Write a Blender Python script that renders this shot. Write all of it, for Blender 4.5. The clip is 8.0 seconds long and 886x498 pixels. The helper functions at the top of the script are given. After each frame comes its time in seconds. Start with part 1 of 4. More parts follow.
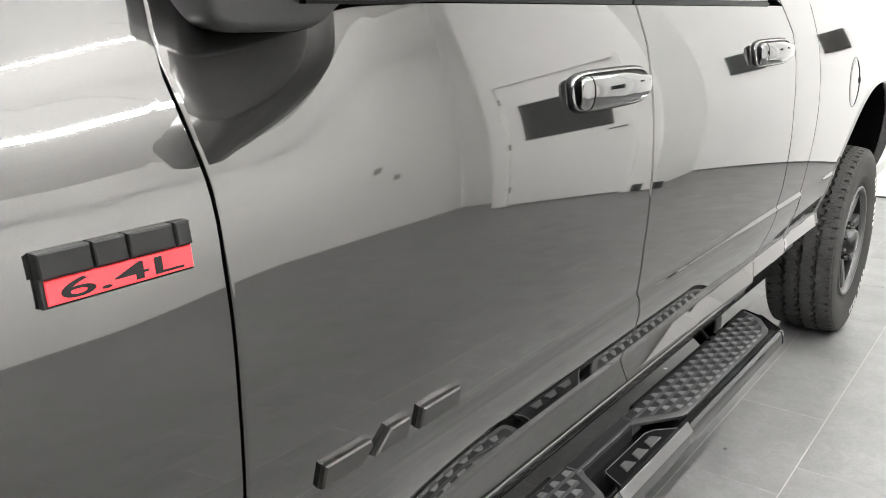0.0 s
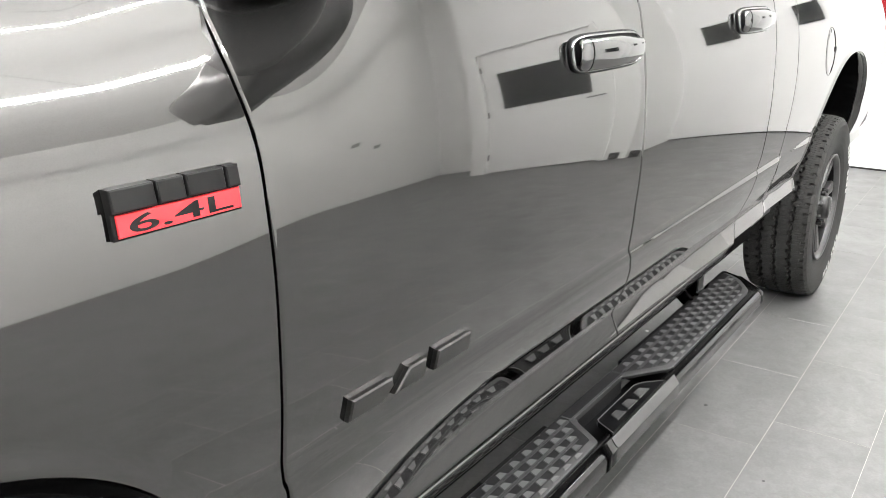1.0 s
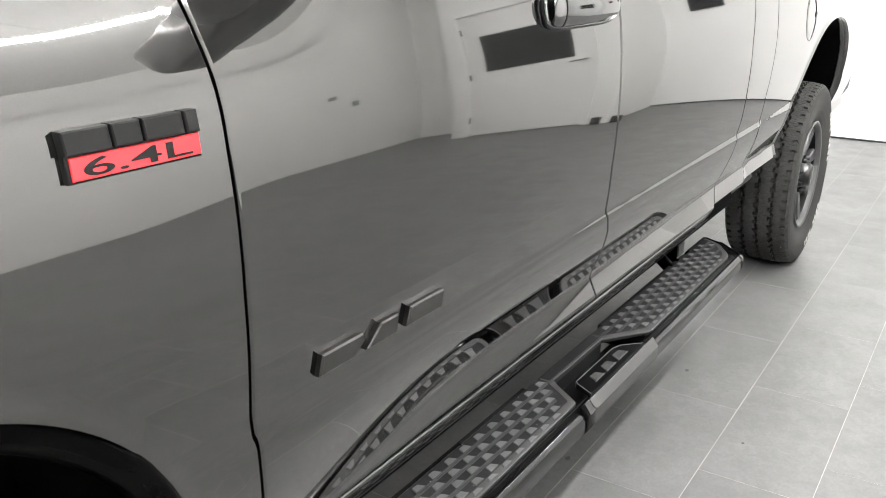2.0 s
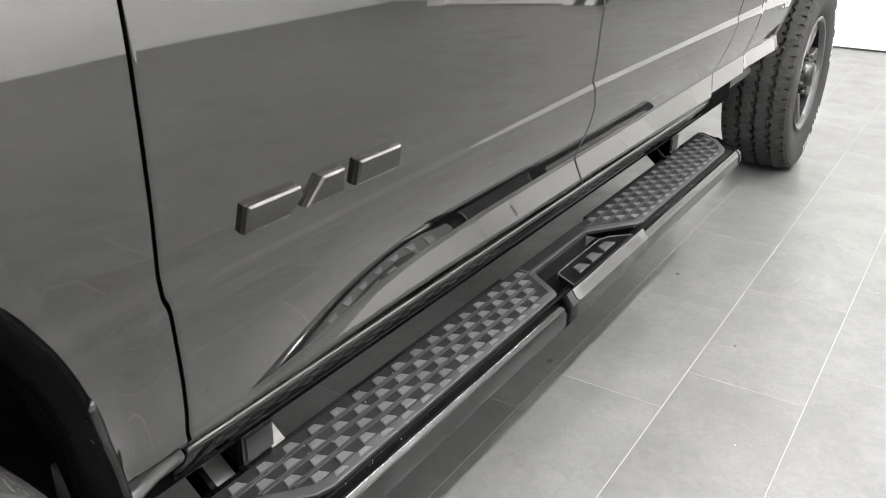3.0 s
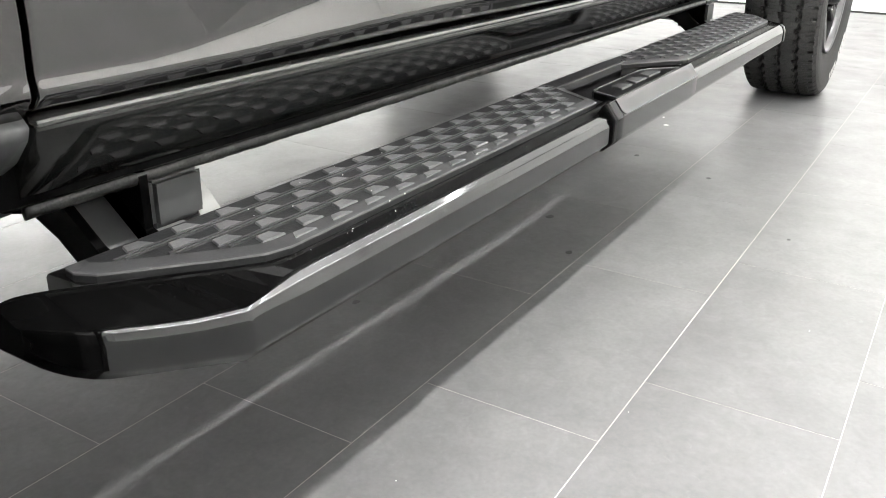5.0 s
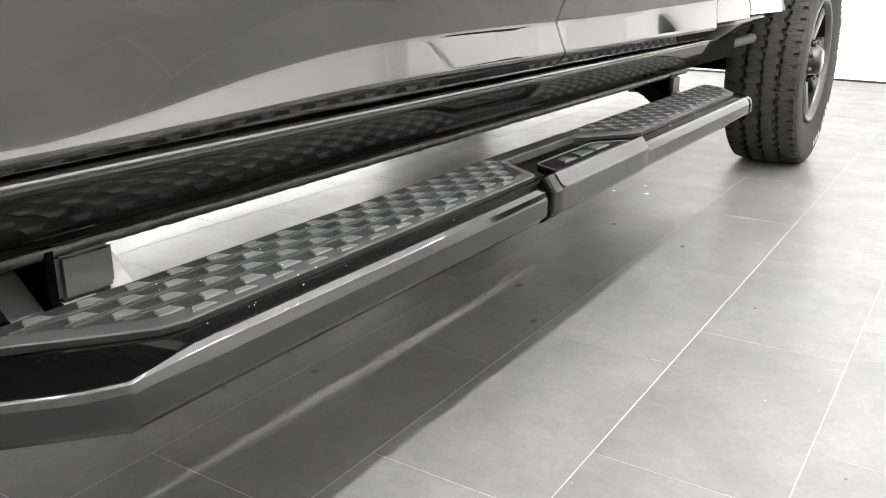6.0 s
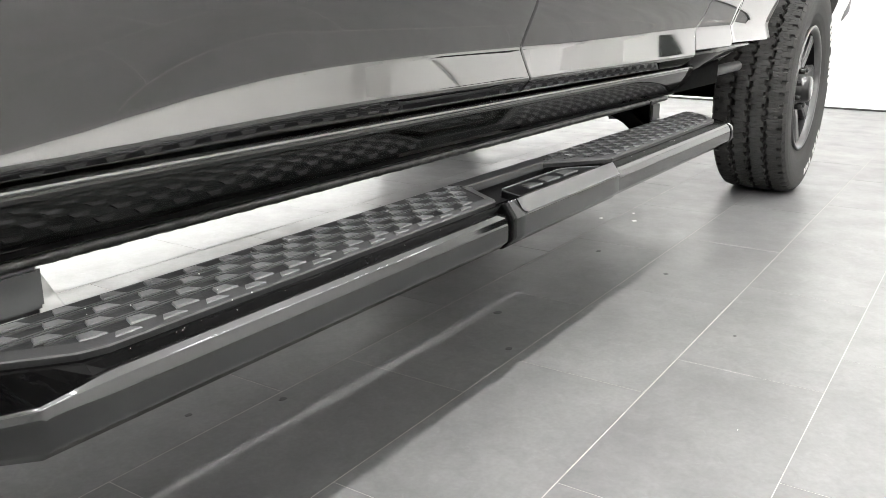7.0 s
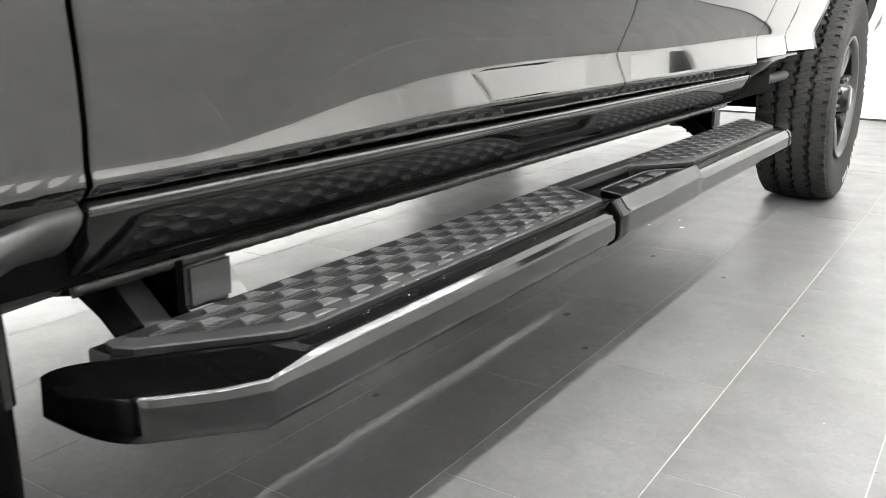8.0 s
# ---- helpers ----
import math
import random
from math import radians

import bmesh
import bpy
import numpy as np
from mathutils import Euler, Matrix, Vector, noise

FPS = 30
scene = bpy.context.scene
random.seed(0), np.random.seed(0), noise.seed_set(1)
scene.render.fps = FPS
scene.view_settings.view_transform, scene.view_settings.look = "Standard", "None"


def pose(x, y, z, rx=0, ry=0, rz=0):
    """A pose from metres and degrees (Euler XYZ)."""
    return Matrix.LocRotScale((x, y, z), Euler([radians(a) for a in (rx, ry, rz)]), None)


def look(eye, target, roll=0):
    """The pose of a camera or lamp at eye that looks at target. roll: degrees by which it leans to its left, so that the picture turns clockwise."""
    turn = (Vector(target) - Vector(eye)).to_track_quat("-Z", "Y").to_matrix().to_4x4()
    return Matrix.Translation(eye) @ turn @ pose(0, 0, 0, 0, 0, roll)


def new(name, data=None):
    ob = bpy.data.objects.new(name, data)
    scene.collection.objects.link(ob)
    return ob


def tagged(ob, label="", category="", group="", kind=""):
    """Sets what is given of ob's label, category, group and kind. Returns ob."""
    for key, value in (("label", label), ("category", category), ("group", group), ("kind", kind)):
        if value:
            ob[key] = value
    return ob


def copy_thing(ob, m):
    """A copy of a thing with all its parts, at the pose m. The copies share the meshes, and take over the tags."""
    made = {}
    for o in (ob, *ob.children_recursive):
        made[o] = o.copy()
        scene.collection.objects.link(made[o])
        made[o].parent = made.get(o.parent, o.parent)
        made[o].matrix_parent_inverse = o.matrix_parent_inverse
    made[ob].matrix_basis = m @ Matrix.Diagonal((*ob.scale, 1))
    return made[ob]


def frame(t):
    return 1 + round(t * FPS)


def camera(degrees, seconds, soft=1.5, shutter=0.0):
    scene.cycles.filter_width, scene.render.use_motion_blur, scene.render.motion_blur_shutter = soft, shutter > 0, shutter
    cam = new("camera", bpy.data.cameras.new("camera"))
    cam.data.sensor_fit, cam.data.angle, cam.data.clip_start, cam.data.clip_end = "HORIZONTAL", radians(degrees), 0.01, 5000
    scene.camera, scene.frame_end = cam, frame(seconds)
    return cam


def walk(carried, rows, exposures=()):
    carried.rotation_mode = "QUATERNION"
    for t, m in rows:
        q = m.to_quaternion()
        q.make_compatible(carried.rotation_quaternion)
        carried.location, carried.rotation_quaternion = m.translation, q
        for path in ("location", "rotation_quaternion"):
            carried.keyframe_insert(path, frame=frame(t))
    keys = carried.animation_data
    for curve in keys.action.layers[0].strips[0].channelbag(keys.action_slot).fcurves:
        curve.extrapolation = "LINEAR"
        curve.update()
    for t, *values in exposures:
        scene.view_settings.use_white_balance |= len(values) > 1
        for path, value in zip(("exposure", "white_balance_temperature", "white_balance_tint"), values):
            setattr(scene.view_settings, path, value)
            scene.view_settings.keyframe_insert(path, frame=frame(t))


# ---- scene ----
cam = camera(55.0, 8.0, 0.8, 0.2)
PATH = [
    (0, (-0.675, -0.676, 1.442), (0.881, 0.456, 0.897), 0.2),
    (0.5, (-0.748, -0.678, 1.435), (0.823, 0.426, 0.875), 0.4),
    (1, (-0.772, -0.676, 1.427), (0.805, 0.397, 0.827), 0.4),
    (2.5, (-0.734, -0.707, 1.336), (0.834, 0.316, 0.632), 0.1),
    (3, (-0.622, -0.663, 1.236), (0.917, 0.327, 0.428), 0.4),
    (3.5, (-0.504, -0.578, 1.092), (1.003, 0.382, 0.195), 0.3),
    (4, (-0.449, -0.508, 0.887), (1.051, 0.438, -0.037), 0.0),
    (4.2, (-0.422, -0.467, 0.825), (1.079, 0.457, -0.12), 1.1),
    (5.3, (-0.432, -0.534, 0.743), (1.159, 0.457, 0.045), 0.5),
    (5.5, (-0.417, -0.56, 0.746), (1.173, 0.447, 0.071), 0.4),
    (6, (-0.386, -0.608, 0.762), (1.218, 0.414, 0.142), 0.5),
    (6.5, (-0.354, -0.652, 0.765), (1.254, 0.385, 0.182), 0.5),
    (7, (-0.337, -0.664, 0.755), (1.274, 0.382, 0.199), 0.4),
    (7.5, (-0.371, -0.636, 0.738), (1.248, 0.414, 0.213), 0.3),
    (8, (-0.481, -0.554, 0.742), (1.132, 0.506, 0.218), 0.2),
]
walk(cam, [(t, look(eye, target, roll)) for t, eye, target, roll in PATH], [(0.0, -0.29), (1.0, -0.31), (2.5, -0.24), (3.5, 0.04), (4.0, 0.08), (5.5, 0.07), (6.0, 0.06), (6.5, -0.02), (7.0, -0.13), (7.5, -0.13), (8.0, -0.10)])

# ---- world and light ----
world = bpy.data.worlds.new("world")
scene.world = world
world.use_nodes = True
world.node_tree.nodes["Background"].inputs[0].default_value = (1, 1, 1, 1)
world.node_tree.nodes["Background"].inputs[1].default_value = 0.0
scene.view_settings.exposure = 0.0
LED_POWER = 328.0

# room, metres: the truck's left flank lies along y = 0, its nose towards -x
X0, X1, Y0, Y1, H = -6.0, 6.74, -4.35, 6.0, 4.30
TL, TW = 0.607, 0.305          # floor tile
LED_Z = 3.22


# ---- materials ----
def mat(name, colour, rough=0.5, metal=0.0, coat=0.0, coat_rough=0.03, coat_ior=1.5, grain=0.0, scale=60.0, bump=0.0, stain=0.0, stain_scale=3.0, rough_var=0.0, emit=0.0, spec=0.5, vary=0.0):
    m = bpy.data.materials.new(name)
    m.use_nodes = True
    nt = m.node_tree
    b = nt.nodes["Principled BSDF"]
    b.inputs["Base Color"].default_value = (*colour, 1)
    b.inputs["Roughness"].default_value = rough
    b.inputs["Metallic"].default_value = metal
    b.inputs["Coat Weight"].default_value = coat
    b.inputs["Coat Roughness"].default_value = coat_rough
    b.inputs["Coat IOR"].default_value = coat_ior
    b.inputs["Specular IOR Level"].default_value = spec
    if emit:
        b.inputs["Emission Color"].default_value = (*colour, 1)
        b.inputs["Emission Strength"].default_value = emit
        return m
    geo = nt.nodes.new("ShaderNodeNewGeometry")
    fine = nt.nodes.new("ShaderNodeTexNoise")
    fine.inputs["Scale"].default_value, fine.inputs["Detail"].default_value = scale, 6
    coarse = nt.nodes.new("ShaderNodeTexNoise")
    coarse.inputs["Scale"].default_value, coarse.inputs["Detail"].default_value = stain_scale, 4
    nt.links.new(geo.outputs["Position"], fine.inputs["Vector"])
    nt.links.new(geo.outputs["Position"], coarse.inputs["Vector"])

    def span(src, lo, hi):
        r = nt.nodes.new("ShaderNodeMapRange")
        r.inputs["From Min"].default_value, r.inputs["From Max"].default_value = 0.3, 0.7
        r.inputs["To Min"].default_value, r.inputs["To Max"].default_value = lo, hi
        nt.links.new(src, r.inputs["Value"])
        return r.outputs["Result"]

    def times(a, c):
        p = nt.nodes.new("ShaderNodeMath")
        p.operation = "MULTIPLY"
        nt.links.new(a, p.inputs[0])
        nt.links.new(c, p.inputs[1])
        return p.outputs[0]

    if grain or stain or vary:
        f = times(span(fine.outputs["Fac"], 1 - grain, 1 + grain), span(coarse.outputs["Fac"], 1 - stain, 1 + stain))
        if vary:
            info = nt.nodes.new("ShaderNodeObjectInfo")
            r = nt.nodes.new("ShaderNodeMapRange")
            r.inputs["To Min"].default_value, r.inputs["To Max"].default_value = 1 - vary, 1 + vary
            nt.links.new(info.outputs["Random"], r.inputs["Value"])
            f = times(f, r.outputs["Result"])
        mix = nt.nodes.new("ShaderNodeVectorMath")
        mix.operation = "SCALE"
        mix.inputs[0].default_value = colour
        nt.links.new(f, mix.inputs["Scale"])
        nt.links.new(mix.outputs[0], b.inputs["Base Color"])
    if rough_var:
        nt.links.new(span(coarse.outputs["Fac"], rough - rough_var, rough + rough_var), b.inputs["Roughness"])
    if bump:
        bn = nt.nodes.new("ShaderNodeBump")
        bn.inputs["Strength"].default_value, bn.inputs["Distance"].default_value = 1.0, bump
        nt.links.new(fine.outputs["Fac"], bn.inputs["Height"])
        nt.links.new(bn.outputs[0], b.inputs["Normal"])
    return m


PAINT = mat("metallic_grey_paint", (0.092, 0.090, 0.088), rough=0.040, metal=1.0, coat=1.0, coat_rough=0.010, coat_ior=1.45, grain=0.10, scale=900, stain=0.03)
PAINT.node_tree.nodes["Principled BSDF"].inputs["Specular Tint"].default_value = (0.70, 0.695, 0.69, 1)
# a soft glow of metal flakes under the clear coat
nt = PAINT.node_tree
flake = nt.nodes.new("ShaderNodeBsdfPrincipled")
flake.inputs["Base Color"].default_value = (0.30, 0.292, 0.29, 1)
flake.inputs["Metallic"].default_value, flake.inputs["Roughness"].default_value = 1.0, 0.40
blend = nt.nodes.new("ShaderNodeMixShader")
blend.inputs[0].default_value = 0.026
nt.links.new(nt.nodes["Principled BSDF"].outputs[0], blend.inputs[1])
nt.links.new(flake.outputs[0], blend.inputs[2])
nt.links.new(blend.outputs[0], nt.nodes["Material Output"].inputs["Surface"])
BLACK_GLOSS = mat("black_gloss", (0.004, 0.004, 0.004), rough=0.3, coat=0.8, coat_rough=0.05, grain=0.2, stain=0.2, rough_var=0.05, spec=0.1)
BLACK_PLASTIC = mat("black_plastic", (0.003, 0.003, 0.0033), rough=0.35, grain=0.2, scale=400, bump=0.0001, stain=0.15, spec=0.08)
DARK_UNDER = mat("underbody_black", (0.003, 0.003, 0.003), rough=0.8, grain=0.3, stain=0.4, bump=0.0004, spec=0.03)
TREAD = mat("step_rubber", (0.013, 0.013, 0.0135), rough=0.40, grain=0.2, scale=300, stain=0.2, bump=0.0002, spec=0.12)
# TREAD's rubber again, made paler where raised tops catch the lamps' light
TREAD_LIT = mat("lit_top_rubber", (0.074, 0.074, 0.075), rough=0.30, grain=0.12, scale=260, stain=0.25, stain_scale=9, bump=0.0002, spec=0.9)
STEEL_BLACK = mat("satin_black_steel", (0.040, 0.041, 0.041), rough=0.42, grain=0.15, scale=200, stain=0.2, spec=0.4)
MIRROR_CAP = mat("grey_mirror_cap", (0.26, 0.257, 0.254), rough=0.2, grain=0.08, scale=300)
MIRROR_FOOT = mat("black_mirror_foot", (0.020, 0.020, 0.020), rough=0.34, grain=0.12, scale=300, bump=0.0001, stain=0.15, spec=0.3)
MIRROR_SHELL = mat("grained_mirror_plastic", (0.26, 0.257, 0.254), rough=0.3, grain=0.15, scale=300, bump=0.0002)
# rim and ribs: the same rubber, the light on them put in as grey
TREAD_RIM = mat("lit_rim_rubber", (0.026, 0.026, 0.0265), rough=0.40, grain=0.08, scale=300, stain=0.25, stain_scale=9, bump=0.0001, spec=0.35)
TREAD_RIB = mat("lit_rib_rubber", (0.034, 0.034, 0.035), rough=0.34, grain=0.25, scale=280, stain=0.25, stain_scale=8, bump=0.0002, spec=0.25)
# paler than PAINT, to draw the highlight along the rocker's top edge
EDGE_HIGHLIGHT = mat("edge_highlight_paint", (0.13, 0.128, 0.126), rough=0.14, metal=0.8, grain=0.1, scale=400, stain=0.15, coat=0.3, coat_rough=0.10)
ROCKER = mat("dark_rocker_paint", (0.006, 0.0062, 0.0058), rough=0.09, grain=0.15, scale=300, stain=0.2, spec=0.27)
# the strong two-tone mottle paints broken reflections onto the flange
SEALER = mat("sealer_with_reflections", (0.020, 0.020, 0.019), rough=0.3, grain=0.3, scale=300, stain=0.9, stain_scale=45, bump=0.0004, spec=0.4)
WORN_ZINC = mat("pale_zinc", (0.27, 0.27, 0.262), rough=0.45, grain=0.05, scale=150, stain=0.2)
SATIN_STEEL = mat("satin_grey_steel", (0.036, 0.037, 0.037), rough=0.40, grain=0.04, scale=300, stain=0.08, spec=0.4)
RUBBER = mat("tyre_rubber", (0.024, 0.0236, 0.0225), rough=0.75, spec=0.25, grain=0.25, scale=200, stain=0.25, bump=0.0004)
WHITE_INK = mat("raised_white_rubber", (0.55, 0.55, 0.53), rough=0.6, grain=0.2, stain=0.2)
RIM = mat("satin_grey_alloy", (0.080, 0.080, 0.080), rough=0.33, metal=0.6, grain=0.1, stain=0.1)
CHROME = mat("chrome", (0.19, 0.19, 0.19), rough=0.075, metal=1.0, grain=0.02)
BAR_BLACK = mat("gloss_black_bar", (0.0025, 0.0025, 0.0025), rough=0.07, grain=0.15, scale=300, stain=0.2, rough_var=0.02, spec=0.6)
CAP_BLACK = mat("deep_black_cap", (0.0015, 0.0015, 0.0015), rough=0.25, grain=0.15, scale=300, stain=0.2, spec=0.02)
# grey on a gloss black panel, in place of its grazing reflection
PANEL_SHEEN = mat("panel_sheen_grey", (0.10, 0.10, 0.10), rough=0.28, grain=0.06, scale=300, stain=0.10, spec=0.8)
BADGE_BLACK = mat("satin_black_badge", (0.008, 0.008, 0.008), spec=0.15, rough=0.35, grain=0.1)
BADGE_GREY = mat("brushed_dark_badge", (0.085, 0.083, 0.082), rough=0.30, metal=1.0, grain=0.1, scale=300)
RED = mat("red_enamel", (0.72, 0.022, 0.03), rough=0.35, grain=0.05, stain=0.05)
LAMP_RED = mat("red_lamp_plastic", (0.4, 0.01, 0.015), rough=0.1, coat=0.5, grain=0.1)
GLASS = mat("tinted_window_glass", (0.006, 0.007, 0.007), rough=0.03, spec=0.5, grain=0.05)
TILE = mat("grey_porcelain_tile", (0.1265, 0.1265, 0.126), rough=0.36, rough_var=0.05, stain_scale=6.5, bump=0.00010, scale=85, spec=0.65)


def cloud_tile(m):
    """Porcelain figure: clouds, fine grain and pale flecks, shifted from tile to tile."""
    nt = m.node_tree
    link_to, b = nt.links.new, nt.nodes["Principled BSDF"]
    geo, info = nt.nodes.new("ShaderNodeNewGeometry"), nt.nodes.new("ShaderNodeObjectInfo")
    shift = nt.nodes.new("ShaderNodeVectorMath")
    shift.operation = "SCALE"
    shift.inputs[0].default_value = (31.0, 17.0, 5.0)
    link_to(info.outputs["Random"], shift.inputs["Scale"])
    at = nt.nodes.new("ShaderNodeVectorMath")
    link_to(geo.outputs["Position"], at.inputs[0])
    link_to(shift.outputs[0], at.inputs[1])
    last = None
    for scale, detail, distort, lo, hi, f0, f1 in ((4.5, 8, 0.6, 0.30, 0.70, 0.86, 1.12), (22, 7, 1.2, 0.32, 0.68, 0.90, 1.09), (120, 4, 0.0, 0.30, 0.70, 0.92, 1.08), (34, 3, 2.0, 0.66, 0.76, 1.0, 1.16)):
        n = nt.nodes.new("ShaderNodeTexNoise")
        n.inputs["Scale"].default_value, n.inputs["Detail"].default_value, n.inputs["Distortion"].default_value = scale, detail, distort
        link_to(at.outputs[0], n.inputs["Vector"])
        r = nt.nodes.new("ShaderNodeMapRange")
        for key, val in (("From Min", lo), ("From Max", hi), ("To Min", f0), ("To Max", f1)):
            r.inputs[key].default_value = val
        link_to(n.outputs["Fac"], r.inputs["Value"])
        if last is None:
            last = r.outputs["Result"]
            continue
        p = nt.nodes.new("ShaderNodeMath")
        p.operation = "MULTIPLY"
        link_to(last, p.inputs[0])
        link_to(r.outputs["Result"], p.inputs[1])
        last = p.outputs[0]
    tone = nt.nodes.new("ShaderNodeMapRange")
    tone.inputs["To Min"].default_value, tone.inputs["To Max"].default_value = 0.92, 1.08
    link_to(info.outputs["Random"], tone.inputs["Value"])
    p = nt.nodes.new("ShaderNodeMath")
    p.operation = "MULTIPLY"
    link_to(last, p.inputs[0])
    link_to(tone.outputs["Result"], p.inputs[1])
    mix = nt.nodes.new("ShaderNodeVectorMath")
    mix.operation = "SCALE"
    mix.inputs[0].default_value = (0.1265, 0.1265, 0.126)
    link_to(p.outputs[0], mix.inputs["Scale"])
    link_to(mix.outputs[0], b.inputs["Base Color"])


cloud_tile(TILE)
GROUT = mat("pale_grout", (0.38, 0.36, 0.34), rough=0.8, grain=0.15, stain=0.15)
WALL = mat("white_wall_paint", (0.86, 0.86, 0.85), rough=0.6, grain=0.02, scale=150, stain=0.02, bump=0.0002)
DARK_TRIM = mat("dark_trim_and_gap_shade", (0.05, 0.05, 0.05), rough=0.5, grain=0.1)
LED = mat("led_strip", (1.0, 0.99, 0.978), emit=LED_POWER)


# ---- builders ----
def link(name, bm, material, smooth=True):
    me = bpy.data.meshes.new(name)
    bmesh.ops.recalc_face_normals(bm, faces=bm.faces)
    bm.to_mesh(me)
    bm.free()
    me.materials.append(material)
    for p in me.polygons:
        p.use_smooth = smooth
    return new(name, me)


def part(name, bm, material, parent, label="", smooth=False):
    ob = link(name, bm, material, smooth)
    ob.parent = parent
    ob.matrix_parent_inverse = parent.matrix_basis.inverted() if parent.type == "EMPTY" else Matrix()
    return tagged(ob, label)


def structure(name, bm, material, label, category, smooth=False):
    return tagged(link(name, bm, material, smooth), label, category, "", "structure")


def box(bm, x0, y0, z0, x1, y1, z1, bevel=0.0):
    vs = [bm.verts.new((x, y, z)) for x in (x0, x1) for y in (y0, y1) for z in (z0, z1)]
    fs = [bm.faces.new([vs[i] for i in f]) for f in ((0, 1, 3, 2), (4, 6, 7, 5), (0, 4, 5, 1), (2, 3, 7, 6), (0, 2, 6, 4), (1, 5, 7, 3))]
    if bevel:
        es = list({e for f in fs for e in f.edges})
        bmesh.ops.bevel(bm, geom=es, offset=bevel, segments=2, affect="EDGES")
    return bm


def rings(bm, loops, closed=True, caps=True):
    """Joins loops of points into a skin."""
    rows = [[bm.verts.new(p) for p in lp] for lp in loops]
    n = len(rows[0])
    for a, b in zip(rows, rows[1:]):
        for i in range(n if closed else n - 1):
            j = (i + 1) % n
            bm.faces.new((a[i], a[j], b[j], b[i]))
    if caps and closed:
        bm.faces.new(rows[0][::-1])
        bm.faces.new(rows[-1])
    return bm


def revolve(bm, profile, n=64, closed=False):
    """Turns (y, radius) pairs about the y axis."""
    rows = [[(r * math.cos(2 * math.pi * i / n), y, r * math.sin(2 * math.pi * i / n)) for y, r in profile] for i in range(n)]
    vs = [[bm.verts.new(p) for p in row] for row in rows]
    m = len(profile)
    for i in range(n):
        for j in range(m if closed else m - 1):
            k = (j + 1) % m
            bm.faces.new((vs[i][j], vs[(i + 1) % n][j], vs[(i + 1) % n][k], vs[i][k]))
    return bm


def tube(bm, pts, r, n=12):
    """A round bar along points."""
    pts = [Vector(p) for p in pts]
    loops = []
    for i, p in enumerate(pts):
        d = (pts[min(i + 1, len(pts) - 1)] - pts[max(i - 1, 0)]).normalized()
        a = d.cross(Vector((0.01, 0.02, 1))).normalized() if abs(d.z) < 0.95 else d.cross(Vector((1, 0, 0))).normalized()
        b = d.cross(a)
        loops.append([p + r * (math.cos(t) * a + math.sin(t) * b) for t in (2 * math.pi * k / n for k in range(n))])
    return rings(bm, loops)


def prism(bm, outline, depth, to_world, bevel=0.0):
    """A flat plate from an outline (u, v), with the given depth; to_world(u, v, d)."""
    a = [bm.verts.new(to_world(u, v, 0)) for u, v in outline]
    if bevel:
        cu, cv = sum(u for u, v in outline) / len(outline), sum(v for u, v in outline) / len(outline)
        inner = []
        n = len(outline)
        for i in range(n):
            p0, p1, p2 = (Vector(outline[k % n]) for k in (i - 1, i, i + 1))
            e1, e2 = (p1 - p0).normalized(), (p2 - p1).normalized()
            n1, n2 = Vector((-e1.y, e1.x)), Vector((-e2.y, e2.x))
            m = (n1 + n2)
            m = m / max(m.dot(n1), 0.3)
            inner.append(p1 + m * bevel)
        b = [bm.verts.new(to_world(u, v, depth - bevel)) for u, v in outline]
        c = [bm.verts.new(to_world(p.x, p.y, depth)) for p in inner]
        rows = [a, b, c]
    else:
        rows = [a, [bm.verts.new(to_world(u, v, depth)) for u, v in outline]]
    n = len(outline)
    for r, s in zip(rows, rows[1:]):
        for i in range(n):
            bm.faces.new((r[i], r[(i + 1) % n], s[(i + 1) % n], s[i]))
    bm.faces.new(rows[-1])
    bm.faces.new(a[::-1])
    return bm


# ---- the room ----
t = 0.15
structure("wall_east", box(bmesh.new(), X1, Y0 - t, 0.014, X1 + t, Y1 + t, H), WALL, "bright white painted wall behind the truck", "wall")
structure("wall_west", box(bmesh.new(), X0 - t, Y0 - t, 0, X0, Y1 + t, H), WALL, "plain white painted wall", "wall")
structure("wall_south", box(bmesh.new(), X0, Y0 - t, 0, X1, Y0, H), WALL, "plain white painted wall along the truck's flank", "wall")
structure("wall_north", box(bmesh.new(), X0, Y1, 0, X1, Y1 + t, H), WALL, "plain white painted wall beyond the truck", "wall")
structure("ceiling", box(bmesh.new(), X0 - t, Y0 - t, H, X1 + t, Y1 + t, H + 0.15), WALL, "white ceiling with linear lights", "ceiling")
# the gap's shade is put in as a dark-coloured strip under the wall
structure("baseboard", box(bmesh.new(), X1 + 0.012, Y0, 0, X1 + t, Y1, 0.0135), DARK_TRIM, "dark strip that stands in for the shadow gap at the foot of the white wall", "baseboard")

# a boxed-in corner with a door, seen only in the paint
DX, DY0, DY1, DZ = 5.75, -3.50, -2.20, 2.10       # door opening
bm = bmesh.new()
box(bm, DX, -3.62, 0, X1, DY0, H)
box(bm, DX, DY1, 0, X1, -1.98, H)
box(bm, DX, DY0, DZ, X1, DY1, H)
box(bm, 6.25, Y0, 0, X1, -3.62, H)
structure("wall_corner", bm, WALL, "white boxed-in wall corner with a door opening", "wall")
door = structure("door_1", box(bmesh.new(), DX + 0.03, DY0 + 0.05, 0.012, DX + 0.075, DY1 - 0.05, DZ - 0.05, 0.003), WALL, "closed white door with a dark glass panel", "door")
def door_part(name, bm, m, label=""):
    ob = part(name, bm, m, door, label)
    return ob
bm = bmesh.new()
